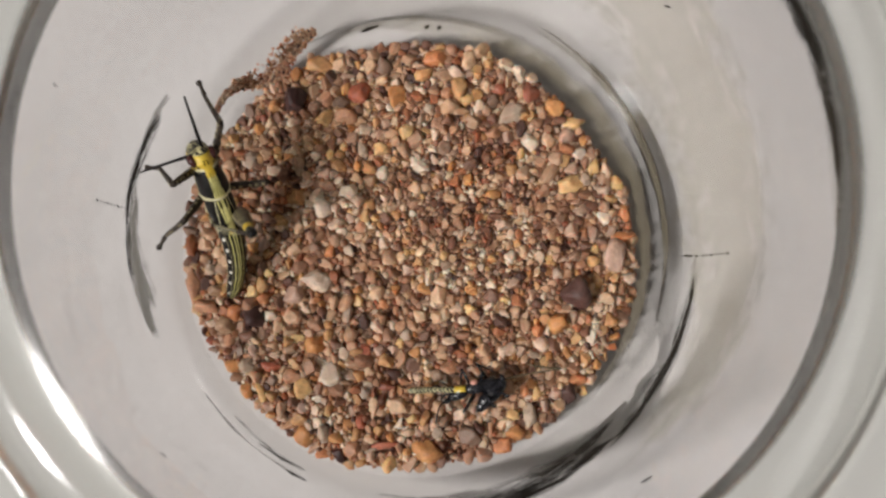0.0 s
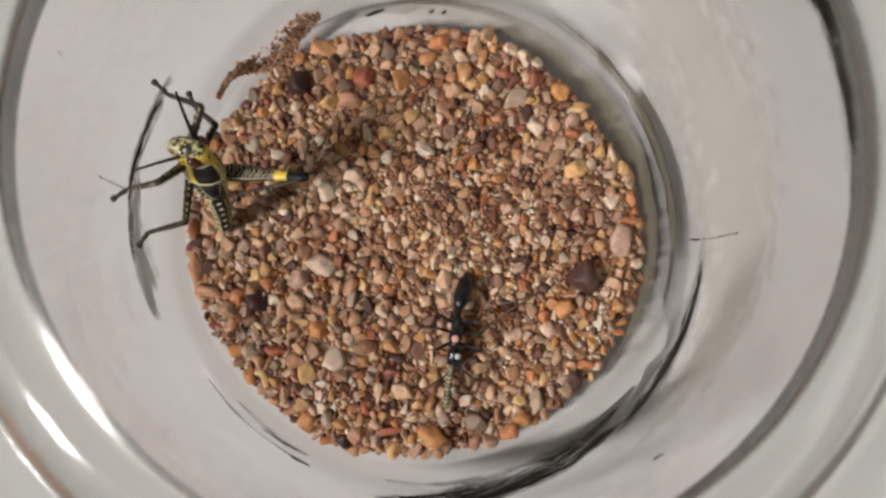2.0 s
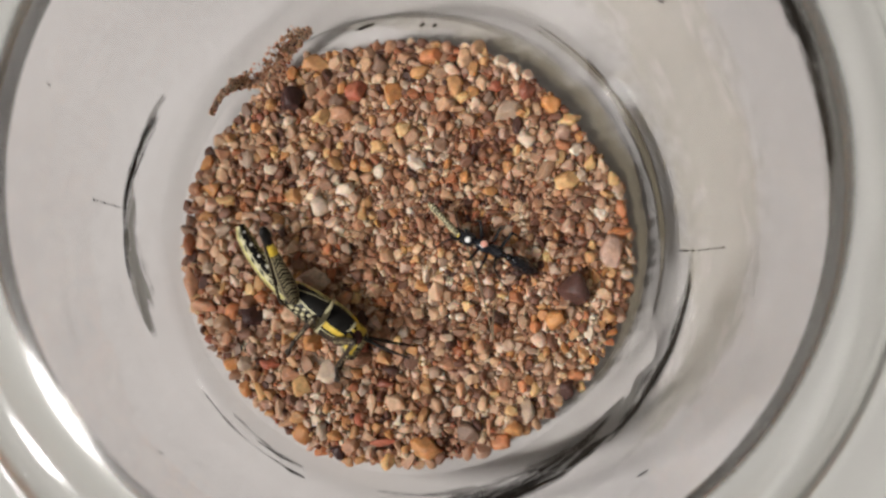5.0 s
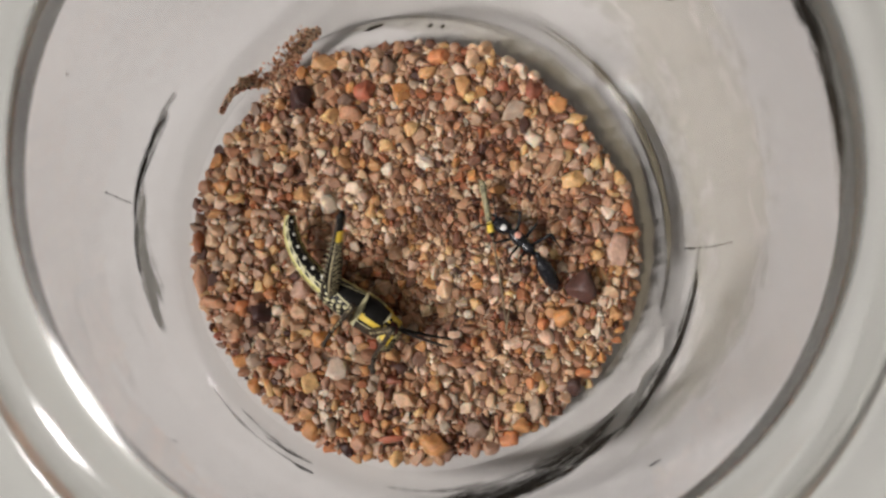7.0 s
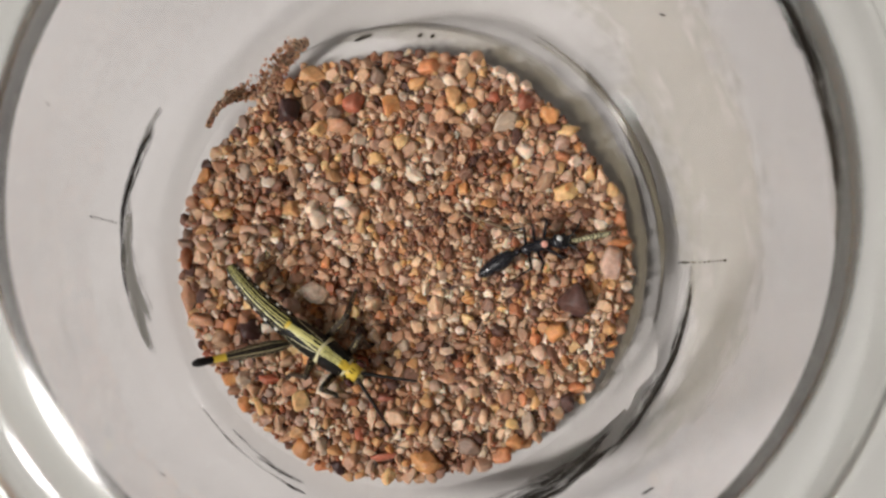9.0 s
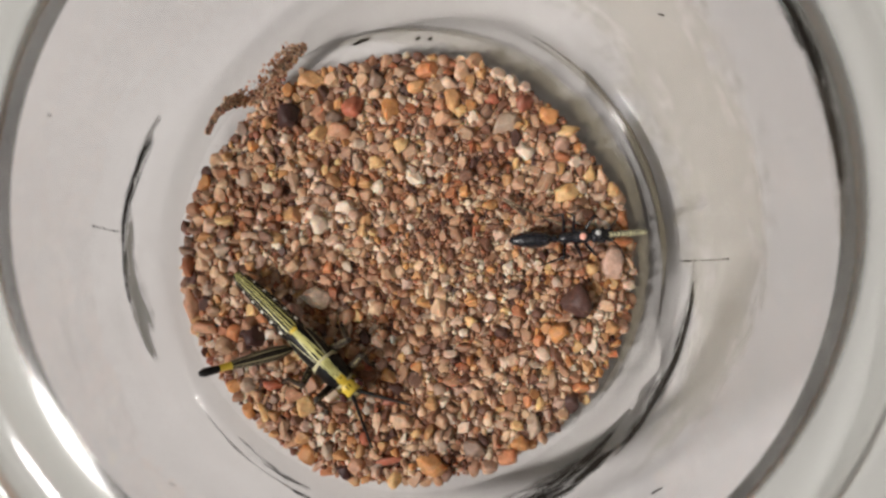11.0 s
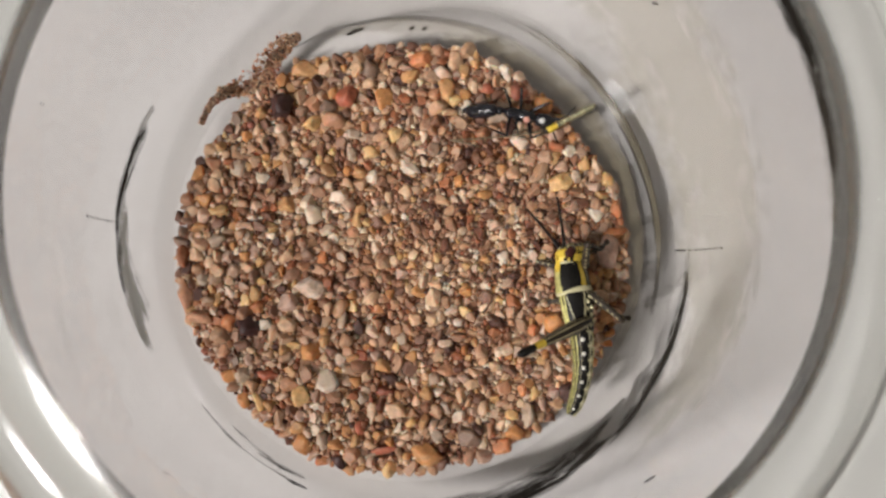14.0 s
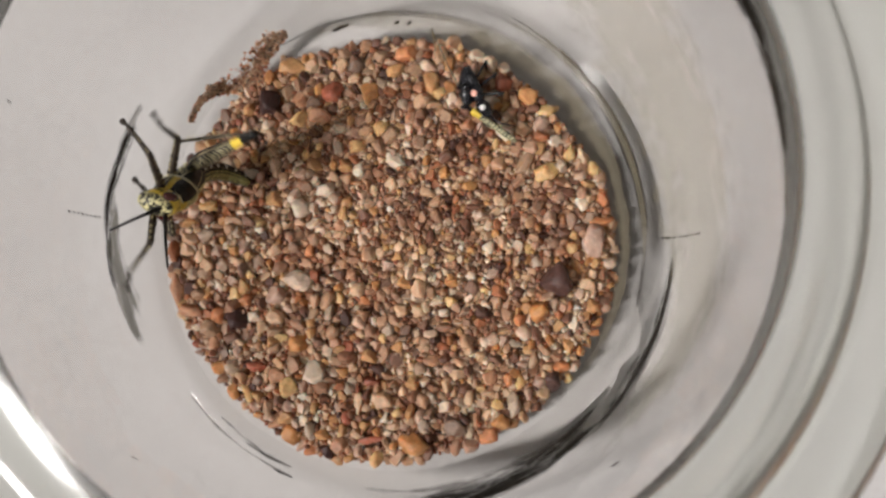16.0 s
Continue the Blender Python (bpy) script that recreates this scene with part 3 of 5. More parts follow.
pebble(1.1, 24.6, 0.77, 0.63, 0, brown)
pebble(2.1, 22.8, 1.46, 1.11, 0, orange)
pebble(6.5, 22.7, 1.05, 1.26, 0, cream)
pebble(7.4, 21.3, 0.91, 0.91, 0, ochre)
pebble(0.8, 20.8, 1.18, 0.83, 20, ochre)
pebble(3.3, 20.7, 0.90, 0.77, 0, tan)
pebble(-6.9, 18.5, 1.37, 1.30, 0, brick)
pebble(-2.7, 18.1, 1.17, 1.38, 0, amber)
pebble(-0.9, 19.2, 0.83, 0.76, 0, greyclear)
pebble(5.0, 18.9, 1.04, 1.32, 0, ochre)
pebble(5.9, 17.5, 0.97, 0.77, 15, honey)
pebble(-9.4, 17.2, 0.96, 0.96, 0, greybrown)
pebble(-8.6, 15.4, 1.23, 1.23, 0, clay)
pebble(-3.3, 16.6, 0.62, 0.48, 0, white)
pebble(-5.9, 20.6, 0.48, 0.48, 0, pinkgrey)
pebble(-2.7, 20.5, 0.76, 0.48, 10, tan)
pebble(1.7, 16.5, 0.76, 0.76, 0, greyclear)
pebble(3.4, 18.6, 0.76, 0.83, 0, clay)
pebble(-6.1, 13.7, 0.89, 1.03, 0, greyclear)
pebble(-5.9, 16.0, 0.55, 0.55, 0, cream)
pebble(-1.5, 13.7, 1.10, 1.10, -20, honey)
pebble(-2.8, 14.8, 0.55, 0.62, 0, cream)
pebble(-5.0, 14.8, 0.62, 0.89, 0, ochre)
pebble(-4.5, 11.3, 1.03, 0.82, 0, honey)
pebble(-8.9, 11.5, 0.48, 0.68, 0, honey)
pebble(-2.6, 11.1, 0.41, 0.55, 0, cream)
pebble(-1.5, 11.1, 0.96, 1.03, 0, tan)
pebble(0.2, 9.3, 1.44, 0.89, -22, white)
pebble(-4.2, 8.4, 0.82, 0.82, 0, white)
pebble(-5.7, 8.9, 0.95, 0.95, 0, ochre)
pebble(-7.3, 9.1, 0.54, 0.88, 0, amber)
pebble(-6.7, 11.6, 0.68, 1.02, 0, greyclear)
pebble(5.5, 14.4, 0.42, 0.62, 0, white)
pebble(3.7, 12.9, 0.55, 0.62, 0, pinkgrey)
pebble(4.2, 9.3, 0.62, 0.76, 0, amber)
pebble(6.2, 7.8, 0.83, 0.83, 0, amber)
pebble(-8.3, 6.0, 1.62, 1.15, -10, white)
pebble(-2.4, 5.9, 0.55, 0.82, 0, cream)
pebble(-3.0, 4.2, 0.75, 0.82, 0, tan)
pebble(-5.8, 4.4, 0.81, 1.08, 0, ochre)
pebble(-5.0, 2.8, 0.61, 0.68, 0, honey)
pebble(-6.9, 1.7, 0.88, 0.68, 0, clay)
pebble(-7.3, 3.6, 0.68, 0.47, 0, greyclear)
pebble(-10.4, -1.3, 0.60, 1.07, -15, orange)
pebble(-8.1, -1.5, 0.81, 0.94, 0, greyclear)
pebble(-7.6, -0.2, 0.54, 0.47, 0, cream)
pebble(-6.4, -0.7, 0.54, 0.74, 0, tan)
pebble(-3.5, 0.9, 0.54, 0.61, 0, clay)
pebble(-5.6, -4.3, 1.08, 0.81, 0, clay)
pebble(-7.0, -7.3, 0.74, 0.94, 0, honey)
pebble(-1.0, -3.4, 0.88, 0.74, 0, pinkgrey)
pebble(0.2, -2.5, 0.61, 0.75, 0, ochre)
pebble(-0.5, 3.4, 0.61, 0.55, 0, white)
pebble(0.5, 4.8, 0.48, 0.55, 0, cream)
pebble(3.1, -5.0, 0.88, 0.68, 0, cream)
pebble(3.6, -3.6, 0.48, 0.61, 0, white)
pebble(3.2, -1.8, 0.48, 0.61, 0, honey)
pebble(-4.0, -7.7, 0.67, 0.67, 0, orange)
pebble(-0.3, -5.5, 0.61, 0.61, 0, cream)
pebble(0.4, -9.0, 0.88, 0.94, 0, cream)
pebble(5.5, -9.7, 0.68, 0.61, 0, white)
pebble(6.4, -8.1, 0.68, 0.68, 0, honey)
pebble(6.5, -5.7, 0.61, 0.82, 0, amber)
pebble(-2.8, -10.4, 0.47, 0.60, 0, white)
pebble(-8.3, -8.9, 0.80, 1.00, 0, greyclear)
pebble(-10.1, -9.1, 0.87, 0.73, 0, tan)
pebble(-2.4, -19.8, 1.40, 1.13, -10, cream)
pebble(1.5, -24.8, 1.86, 1.33, -30, amber)
pebble(-6.5, -21.9, 0.73, 0.99, 0, brick)
pebble(-2.0, -21.9, 0.53, 0.80, -35, white)
pebble(-0.8, -22.8, 0.86, 0.53, 15, cream)
pebble(-4.4, -22.5, 0.79, 0.66, 0, ochre)
pebble(-5.4, -23.5, 0.86, 0.59, 0, cream)
pebble(-3.0, -23.4, 0.60, 0.79, 0, amber)
pebble(-3.7, -24.3, 1.85, 0.59, 0, brick)
pebble(-7.3, -24.6, 0.99, 1.05, 0, clay)
pebble(-7.7, -26.4, 0.85, 0.66, 0, ochre)
pebble(-6.4, -26.4, 0.66, 0.59, 0, ochre)
pebble(-3.1, -26.6, 1.12, 1.06, 0, honey)
pebble(2.7, -22.9, 0.67, 0.93, 20, greyclear)
pebble(3.8, -19.8, 0.87, 0.94, 0, greyclear)
pebble(-0.5, -21.3, 0.60, 0.67, 0, honey)
pebble(0.9, -22.2, 0.80, 0.53, 0, cream)
pebble(6.4, -23.5, 1.34, 1.14, 0, greybrown)
pebble(8.1, -23.8, 0.47, 0.67, 0, cream)
pebble(-6.0, -18.3, 0.80, 0.86, 0, greyclear)
pebble(-5.0, -20.0, 0.66, 1.19, 0, cream)
pebble(-8.2, -18.3, 0.53, 0.66, 0, white)
pebble(-5.8, -17.2, 0.73, 0.53, 0, greyclear)
pebble(-5.6, -15.7, 0.66, 0.66, 0, cream)
pebble(-3.6, -14.5, 0.93, 0.87, 0, ochre)
pebble(-6.0, -13.1, 0.73, 0.87, 0, brick)
pebble(-4.4, -13.0, 0.87, 0.73, 0, pinkgrey)
pebble(-7.6, -12.7, 0.60, 0.93, 0, clay)
pebble(-1.1, -11.2, 0.67, 0.74, 0, greyclear)
pebble(-1.9, -12.3, 0.67, 0.54, 0, honey)
pebble(1.4, -15.8, 0.60, 0.60, 0, cream)
pebble(3.9, -15.2, 1.14, 0.87, 0, clay)
pebble(6.7, -13.7, 0.54, 0.61, 0, ochre)
pebble(0.3, -18.6, 0.60, 1.00, 0, cream)
pebble(-3.5, -17.4, 1.20, 0.60, 0, red)
pebble(0.8, -13.3, 0.54, 0.60, 0, pinkgrey)
pebble(5.9, -16.2, 0.61, 0.61, 0, pinkgrey)
pebble(19.4, -6.0, 2.41, 2.06, 15, plum)
pebble(17.3, -9.7, 1.37, 1.64, 10, amber)
pebble(23.0, 3.1, 0.84, 0.91, 0, white)
pebble(23.9, -1.6, 1.81, 1.74, 0, pinkgrey)
pebble(25.3, 0.9, 1.26, 0.77, 0, orange)
pebble(25.5, 3.7, 0.98, 1.19, 0, orange)
pebble(26.0, -4.3, 1.04, 0.97, 0, speckled)
pebble(22.1, -4.7, 0.55, 1.04, 20, ochre)
pebble(21.1, -11.8, 0.82, 1.03, 0, white)
pebble(23.5, -9.4, 0.83, 0.89, 0, ochre)
pebble(21.7, -9.5, 0.48, 0.41, 0, white)
pebble(19.9, -2.7, 0.69, 0.62, 0, clay)
pebble(21.8, -0.6, 0.62, 0.62, 0, honey)
pebble(17.2, -3.7, 0.76, 0.89, 0, greyclear)
pebble(14.6, -10.9, 0.88, 0.88, 0, orange)
pebble(11.3, -1.8, 0.62, 0.89, 0, white)
pebble(8.0, -1.6, 0.41, 0.55, 0, white)
pebble(13.1, -1.4, 0.82, 0.96, 0, cream)
pebble(16.1, -2.0, 0.69, 0.62, 0, honey)
pebble(14.6, -3.6, 0.55, 0.62, 0, cream)
pebble(6.7, -5.8, 0.81, 0.81, 0, amber)
pebble(12.6, -4.1, 0.75, 0.75, 0, plum)
pebble(14.6, -7.4, 0.89, 0.75, 0, brown)
pebble(10.6, -7.0, 0.68, 0.68, 0, honey)
pebble(19.9, -9.7, 0.62, 0.75, 0, clay)
pebble(23.9, -5.4, 0.62, 0.76, 0, cream)
pebble(23.5, -12.6, 0.82, 0.48, 0, orange)
pebble(14.1, -13.7, 0.81, 0.61, 0, greyclear)
pebble(16.0, -13.7, 0.61, 0.75, 0, amber)
pebble(16.1, -15.4, 0.75, 1.02, 0, tan)
pebble(11.6, -13.9, 0.54, 0.81, 0, amber)
pebble(20.3, -14.0, 0.68, 1.16, 0, ochre)
pebble(21.8, -14.7, 0.68, 1.02, 0, amber)
pebble(19.1, -16.5, 1.15, 0.81, 0, orange)
pebble(18.3, -18.4, 1.15, 1.22, 0, plum)
pebble(16.8, -18.1, 0.88, 0.81, 0, pinkgrey)
pebble(14.3, -18.3, 0.67, 0.94, 0, honey)
pebble(11.6, -20.6, 0.80, 0.74, 0, honey)
pebble(13.6, -20.8, 1.21, 1.28, 0, greyclear)
pebble(10.1, -24.3, 1.13, 1.20, 0, orange)
pebble(11.7, -22.8, 1.00, 0.87, 0, amber)
pebble(12.8, -17.8, 0.61, 0.74, 0, orange)
pebble(10.9, -17.6, 1.01, 0.94, 0, clay)
pebble(7.0, -20.2, 0.53, 0.60, 0, pinkgrey)
pebble(8.0, -23.7, 0.47, 0.67, 0, cream)
pebble(8.9, -22.5, 0.53, 0.87, 0, clay)
pebble(17.5, -15.4, 0.48, 0.54, 0, white)
pebble(20.2, -17.8, 0.54, 0.68, 0, honey)
pebble(15.2, -19.7, 0.61, 0.81, 0, pinkgrey)
pebble(11.7, 16.2, 1.88, 1.25, 15, greyclear)
pebble(14.0, 18.9, 1.12, 1.26, 0, red)
pebble(10.2, 19.0, 0.91, 0.77, 0, brick)
pebble(12.7, 21.2, 1.05, 1.05, 0, speckled)
pebble(17.1, 16.8, 1.12, 1.33, 0, amber)
pebble(19.4, 15.1, 1.26, 0.98, -10, honey)
pebble(13.8, 12.5, 1.32, 0.90, -18, white)
pebble(16.2, 12.6, 0.98, 1.05, 0, cream)
pebble(20.1, 11.0, 0.98, 0.77, -15, white)
pebble(21.8, 9.4, 0.77, 1.12, 0, honey)
pebble(23.3, 9.2, 0.77, 0.98, 0, cream)
pebble(24.6, 7.4, 0.98, 0.98, 0, honey)
pebble(18.7, 7.4, 1.39, 1.39, 0, honey)
pebble(16.3, 8.8, 0.83, 1.53, -35, tan)
pebble(20.9, 7.8, 0.91, 0.91, 0, greyclear)
pebble(18.4, 13.2, 0.98, 1.19, 0, pinkgrey)
pebble(8.5, 19.7, 0.84, 1.05, 0, cream)
pebble(7.4, 21.4, 0.77, 0.84, 0, ochre)
pebble(8.9, 22.4, 0.63, 0.84, 0, ochre)
pebble(10.4, 20.8, 0.56, 0.77, 0, pinkgrey)
pebble(9.4, 17.5, 0.98, 0.98, 0, greybrown)
pebble(9.3, 13.6, 0.83, 0.83, 0, clay)
pebble(11.2, 13.2, 0.76, 0.97, 0, pinkgrey)
pebble(15.3, 16.4, 0.77, 0.84, 0, tan)
pebble(7.6, 11.2, 0.62, 0.90, 0, plum)
pebble(12.8, 10.8, 0.62, 0.83, 0, honey)
pebble(13.9, 10.4, 0.62, 0.62, 0, cream)
pebble(20.5, 12.8, 0.56, 0.77, 0, amber)
pebble(7.0, 15.0, 1.04, 0.97, 0, tan)

rng = np.random.default_rng(4)


def scatter(sizes, tries, overlap):
    """Drops grains of falling size where there is room left."""
    cell, table_, out = 1.2, {}, []
    for x, y, r in TAKEN + list(scatter.kept):
        table_.setdefault((int(x // cell), int(y // cell)), []).append((x, y, r))
    for lo, hi, count in sizes:
        for _ in range(int(count * tries)):
            a, d = rng.uniform(0, 2 * math.pi), math.sqrt(rng.uniform(0, 1))
            rad = edge(a) * d
            x, y = rad * math.cos(a), rad * math.sin(a)
            # finer towards a patch right of the middle, coarser along the edge
            coarse = min(1.0, math.hypot(x - 5, y - 1) / 18)
            if hi > 0.55 and rng.uniform() > coarse ** 2.5 + (0.03 if hi > 0.62 else 0.12):
                continue
            r = rng.uniform(lo, hi)
            cx, cy, room, reach = int(x // cell), int(y // cell), True, 3
            for i in range(cx - reach, cx + reach + 1):
                for j in range(cy - reach, cy + reach + 1):
                    for px, py, pr in table_.get((i, j), ()):
                        if (px - x) ** 2 + (py - y) ** 2 < (overlap * (pr + r)) ** 2:
                            room = False
                            break
                    if not room:
                        break
                if not room:
                    break
            if room:
                table_.setdefault((cx, cy), []).append((x, y, r))
                out.append((x, y, r))
    scatter.kept += out
    return out


scatter.kept = []
big = scatter([(0.68, 0.95, 700), (0.55, 0.74, 2600), (0.43, 0.57, 3400)], 4, 0.74)
small = scatter([(0.3, 0.4, 9000), (0.22, 0.31, 12000), (0.17, 0.23, 9000)], 4, 0.64)
grains("sand_grains", [(x, y, ground(x, y) + rng.uniform(-0.45, 0.35) - 0.1 * r, r * 1.22) for x, y, r in big], COARSE, "coarse brown, tan and orange sand grains", rng, 3)
grains("fine_sand_grains", [(x, y, ground(x, y) + rng.uniform(-0.35, 0.2), r * 1.36) for x, y, r in small], FINE, "finer pinkish brown sand grains between the coarse ones", rng, 2)

# rusty sand stuck to the glass above the sand's edge
stuck = []
for _ in range(4600):
    s, w = rng.uniform(0, 1), rng.normal() * 0.5
    w -= abs(rng.normal()) * 1.7 * math.exp(-((s - 0.52) / 0.15) ** 2)
    a = radians(148.5 - 32.5 * s)
    wide = 0.14 + 0.8 * math.sin(math.pi * s ** 1.7)
    if rng.uniform() > 0.5 + 1.2 * noise.noise((s * 15, w * 1.5, 2.0)) + 0.25 * s:
        continue
    d = 28.8 + 0.3 * math.sin(s * 9) + w * wide - 0.5 * max(0.0, math.sin((s - 0.3) * 4.2))
    r = rng.uniform(0.08, 0.22) * (1.0 if w > -0.5 else 1.5)
    stuck.append((d * math.cos(a), d * math.sin(a), max(wall_height(d), -1.0) + 0.3 * r, r))
grains("stuck_sand", stuck, RUST, "rusty brown sand stuck to the jar's glass", rng)


# ---- the grasshopper: x ahead, y left, z up from the hind edge of its neck shield ----
BLACK = mottle(material("glossy black shell", (0.008, 0.007, 0.007), 0.4, 0.18), (0.004, 0.004, 0.004), (0.014, 0.012, 0.011), 900.0, 0.15)
YELLOW = mottle(material("bright yellow shell", (0.66, 0.47, 0.04), 0.42), (0.54, 0.36, 0.02), (0.74, 0.55, 0.08), 900.0, 0.1)
LIME = mottle(material("pale yellow shell", (0.60, 0.55, 0.18), 0.42), (0.46, 0.42, 0.11), (0.70, 0.65, 0.28), 900.0, 0.1)
PALE = mottle(material("pale cream shell", (0.62, 0.56, 0.33), 0.5), (0.48, 0.43, 0.22), (0.70, 0.66, 0.44), 900.0, 0.1)
OLIVE = mottle(material("dull buff shell", (0.32, 0.27, 0.15), 0.5), (0.20, 0.165, 0.085), (0.42, 0.36, 0.21), 900.0, 0.1)
DUSK = mottle(material("dark brown leg shell", (0.035, 0.024, 0.019), 0.5, 0.3), (0.008, 0.006, 0.005), (0.06, 0.042, 0.028), 1500.0, 0.3)
FACE = mottle(material("cream face with black markings", (0.5, 0.45, 0.25), 0.5), (0.014, 0.012, 0.010), (0.60, 0.54, 0.28), 1700.0, 0.1, 2.0, 3400.0)
for n in FACE.node_tree.nodes:
    if n.type == "VALTORGB":
        n.color_ramp.elements[0].position, n.color_ramp.elements[1].position = 0.5, 0.54
EYE = mottle(material("maroon eye", (0.05, 0.014, 0.012), 0.18), (0.035, 0.010, 0.010), (0.075, 0.022, 0.018), 2500.0)
SHADE = mottle(material("dull brown shin", (0.16, 0.12, 0.07), 0.5), (0.10, 0.075, 0.045), (0.22, 0.17, 0.10), 900.0)
SPOT = material("white spot", (0.72, 0.70, 0.62), 0.5)


def tube(stations, bands=None, steps=28, cap=True, slim=(1.0, 1.0)):
    """A body along x: stations of x, half width, half height, height of the middle (mm); bands(angle from the top, share of the length) picks the material."""
    bm = bmesh.new()
    rings = []
    for x, w, h, z in stations:
        w, h, z = w * slim[0], h * slim[1], z * slim[1]
        rings.append([bm.verts.new((x * MM, w * math.sin(2 * math.pi * k / steps) * MM, (z + h * math.cos(2 * math.pi * k / steps)) * MM)) for k in range(steps)])
    n = len(rings) - 1
    for i, (a, b) in enumerate(zip(rings, rings[1:])):
        for k in range(steps):
            j = (k + 1) % steps
            f = bm.faces.new((a[k], a[j], b[j], b[k]))
            if bands:
                angle = (360 * (k + 0.5) / steps + 180) % 360 - 180
                f.material_index = bands(angle, (i + 0.5) / n)
    if cap:
        for ring in (rings[0][::-1], rings[-1]):
            f = bm.faces.new(ring)
            if bands:
                f.material_index = bands(0, 0 if ring[0] is not rings[-1][0] else 1)
    bmesh.ops.recalc_face_normals(bm, faces=bm.faces)
    return bm


def round_stations(keys, n):
    """Stations filled in smoothly between a few."""
    keys = sorted(keys)
    xs = np.array([k[0] for k in keys])
    at = np.linspace(xs[0], xs[-1], n)
    out = []
    for x in at:
        i = min(max(int(np.searchsorted(xs, x)) - 1, 0), len(xs) - 2)
        u = (x - xs[i]) / (xs[i + 1] - xs[i])
        u = u * u * (3 - 2 * u) * 0.5 + u * 0.5
        out.append((x, *[keys[i][c] + (keys[i + 1][c] - keys[i][c]) * u for c in (1, 2, 3)]))
    return out


def dab(bm, at, way, r, flat=0.35):
    """A small raised round spot."""
    m = Matrix.Translation(Vector(at) * MM) @ Vector(way).to_track_quat("Z", "Y").to_matrix().to_4x4() @ Matrix.Diagonal((r * MM, r * MM, r * flat * MM, 1))
    bmesh.ops.create_icosphere(bm, subdivisions=2, radius=1.0, matrix=m)


hopper = tagged(new("grasshopper"), "black and yellow striped grasshopper nymph on the sand", "grasshopper")
GMATS = [BLACK, YELLOW, LIME, PALE, OLIVE, DUSK, FACE]


def shield_bands(a, u):
    a = abs(a)
    if u < 0.05 + 0.1 * min(1.0, a / 75) ** 2 or (u > 0.93 and 20 < a < 72):
        return 3
    if a < 17 + 8 * (2 * u - 1) ** 2:
        # a pale stripe with two thin dark lines, turning yellow towards the head
        if (4 < a < 7.5 and 0.1 < u < 0.85) or (11.5 < a < 14 and 0.1 < u < 0.62):
            return 0
        return 2 if u < 0.72 else 1
    if a < 90 + 5 * u:
        return 0
    return 1 if a < 111 else 0 if a < 119 else 3 if a < 123 else 5


part("neck_shield", tube(round_stations([(0, 1.82, 2.15, -0.1), (0.5, 1.88, 2.2, -0.1), (1.8, 1.8, 2.15, -0.15), (3.0, 1.6, 1.98, -0.2), (3.8, 1.4, 1.78, -0.25)], 40), shield_bands, 120, slim=(0.93, 1.02)), GMATS, hopper,
     "black neck shield with a yellow stripe down the middle")
bm = tube([(-0.14, 1.8, 2.12, -0.1), (-0.05, 1.91, 2.23, -0.1), (0.1, 1.94, 2.26, -0.1), (0.22, 1.88, 2.2, -0.1)], None, 48, slim=(0.935, 1.025))
for v in bm.verts:
    v.co.x += 0.5 * MM * (v.co.y / (1.9 * MM)) ** 2
part("shield_margin", bm, PALE, hopper, "pale rim of the neck shield")


def pad_bands(a, u):
    """u runs forwards: two pale stripes part from a yellow spot and leave a dark wedge on either side of the middle line."""
    a = abs(a)
    if u < 0.1 and a < 20:
        return 1
    inner = 9 - 2 * u
    if a < inner:
        return 2
    outer = inner + 11 * max(0.0, u - 0.2)
    if a < outer:
        return 0
    if a < outer + 7:
        return 2
    tip = max(0.0, (u - 0.16) / 0.84)
    top, low = 60 - 30 * tip ** 0.5, 60 + 34 * tip ** 0.45
    if u > 0.13 and (top - 4 < a < top or low < a < low + 6):
        return 3
    if u > 0.16 and top <= a <= low:
        return 0
    if a < 82:
        return 0
    # flanks: black, blotched with cream
    return 3 if math.sin(u * 27 + a * 0.11 + 0.6) * math.sin(a * 0.17 - u * 5) > 0.42 else 0


part("hind_thorax", tube(round_stations([(-4.9, 1.4, 1.55, -0.05), (-3.5, 1.62, 1.85, -0.1), (-1.8, 1.76, 2.0, -0.1), (0, 1.72, 2.05, -0.1)], 44), pad_bands, 120, slim=(0.93, 1.0)), GMATS, hopper, "black wing pads with lime yellow stripes")
bm = bmesh.new()
for y in (-1, 1):
    for x, z, r in ((-0.7, -1.0, 0.22), (-1.3, -0.7, 0.26), (-2.0, -1.0, 0.3), (-2.8, -0.8, 0.24), (-3.5, -1.0, 0.26)):
        dab(bm, (x, y * 1.58, z), (0, y, -0.25), r, 0.6)
for y in (-1, 1):
    for x, a, r in ((0.7, 52, 0.1), (1.1, 63, 0.08), (1.6, 50, 0.1), (2.1, 60, 0.11), (2.6, 50, 0.09), (3.0, 64, 0.1), (3.3, 52, 0.09), (0.9, 80, 0.1), (1.5, 74, 0.07), (1.9, 84, 0.1), (2.5, 76, 0.09),
                    (2.9, 86, 0.08), (3.4, 78, 0.1)):
        s, c = math.sin(radians(a)) * y, math.cos(radians(a))
        dab(bm, (x, (1.7 - 0.1 * x) * s, (2.19 - 0.12 * x) * c - 0.12), (0, s, c), r)
part("pleura_spots", bm, PALE, hopper, "pale knobs along the flanks")


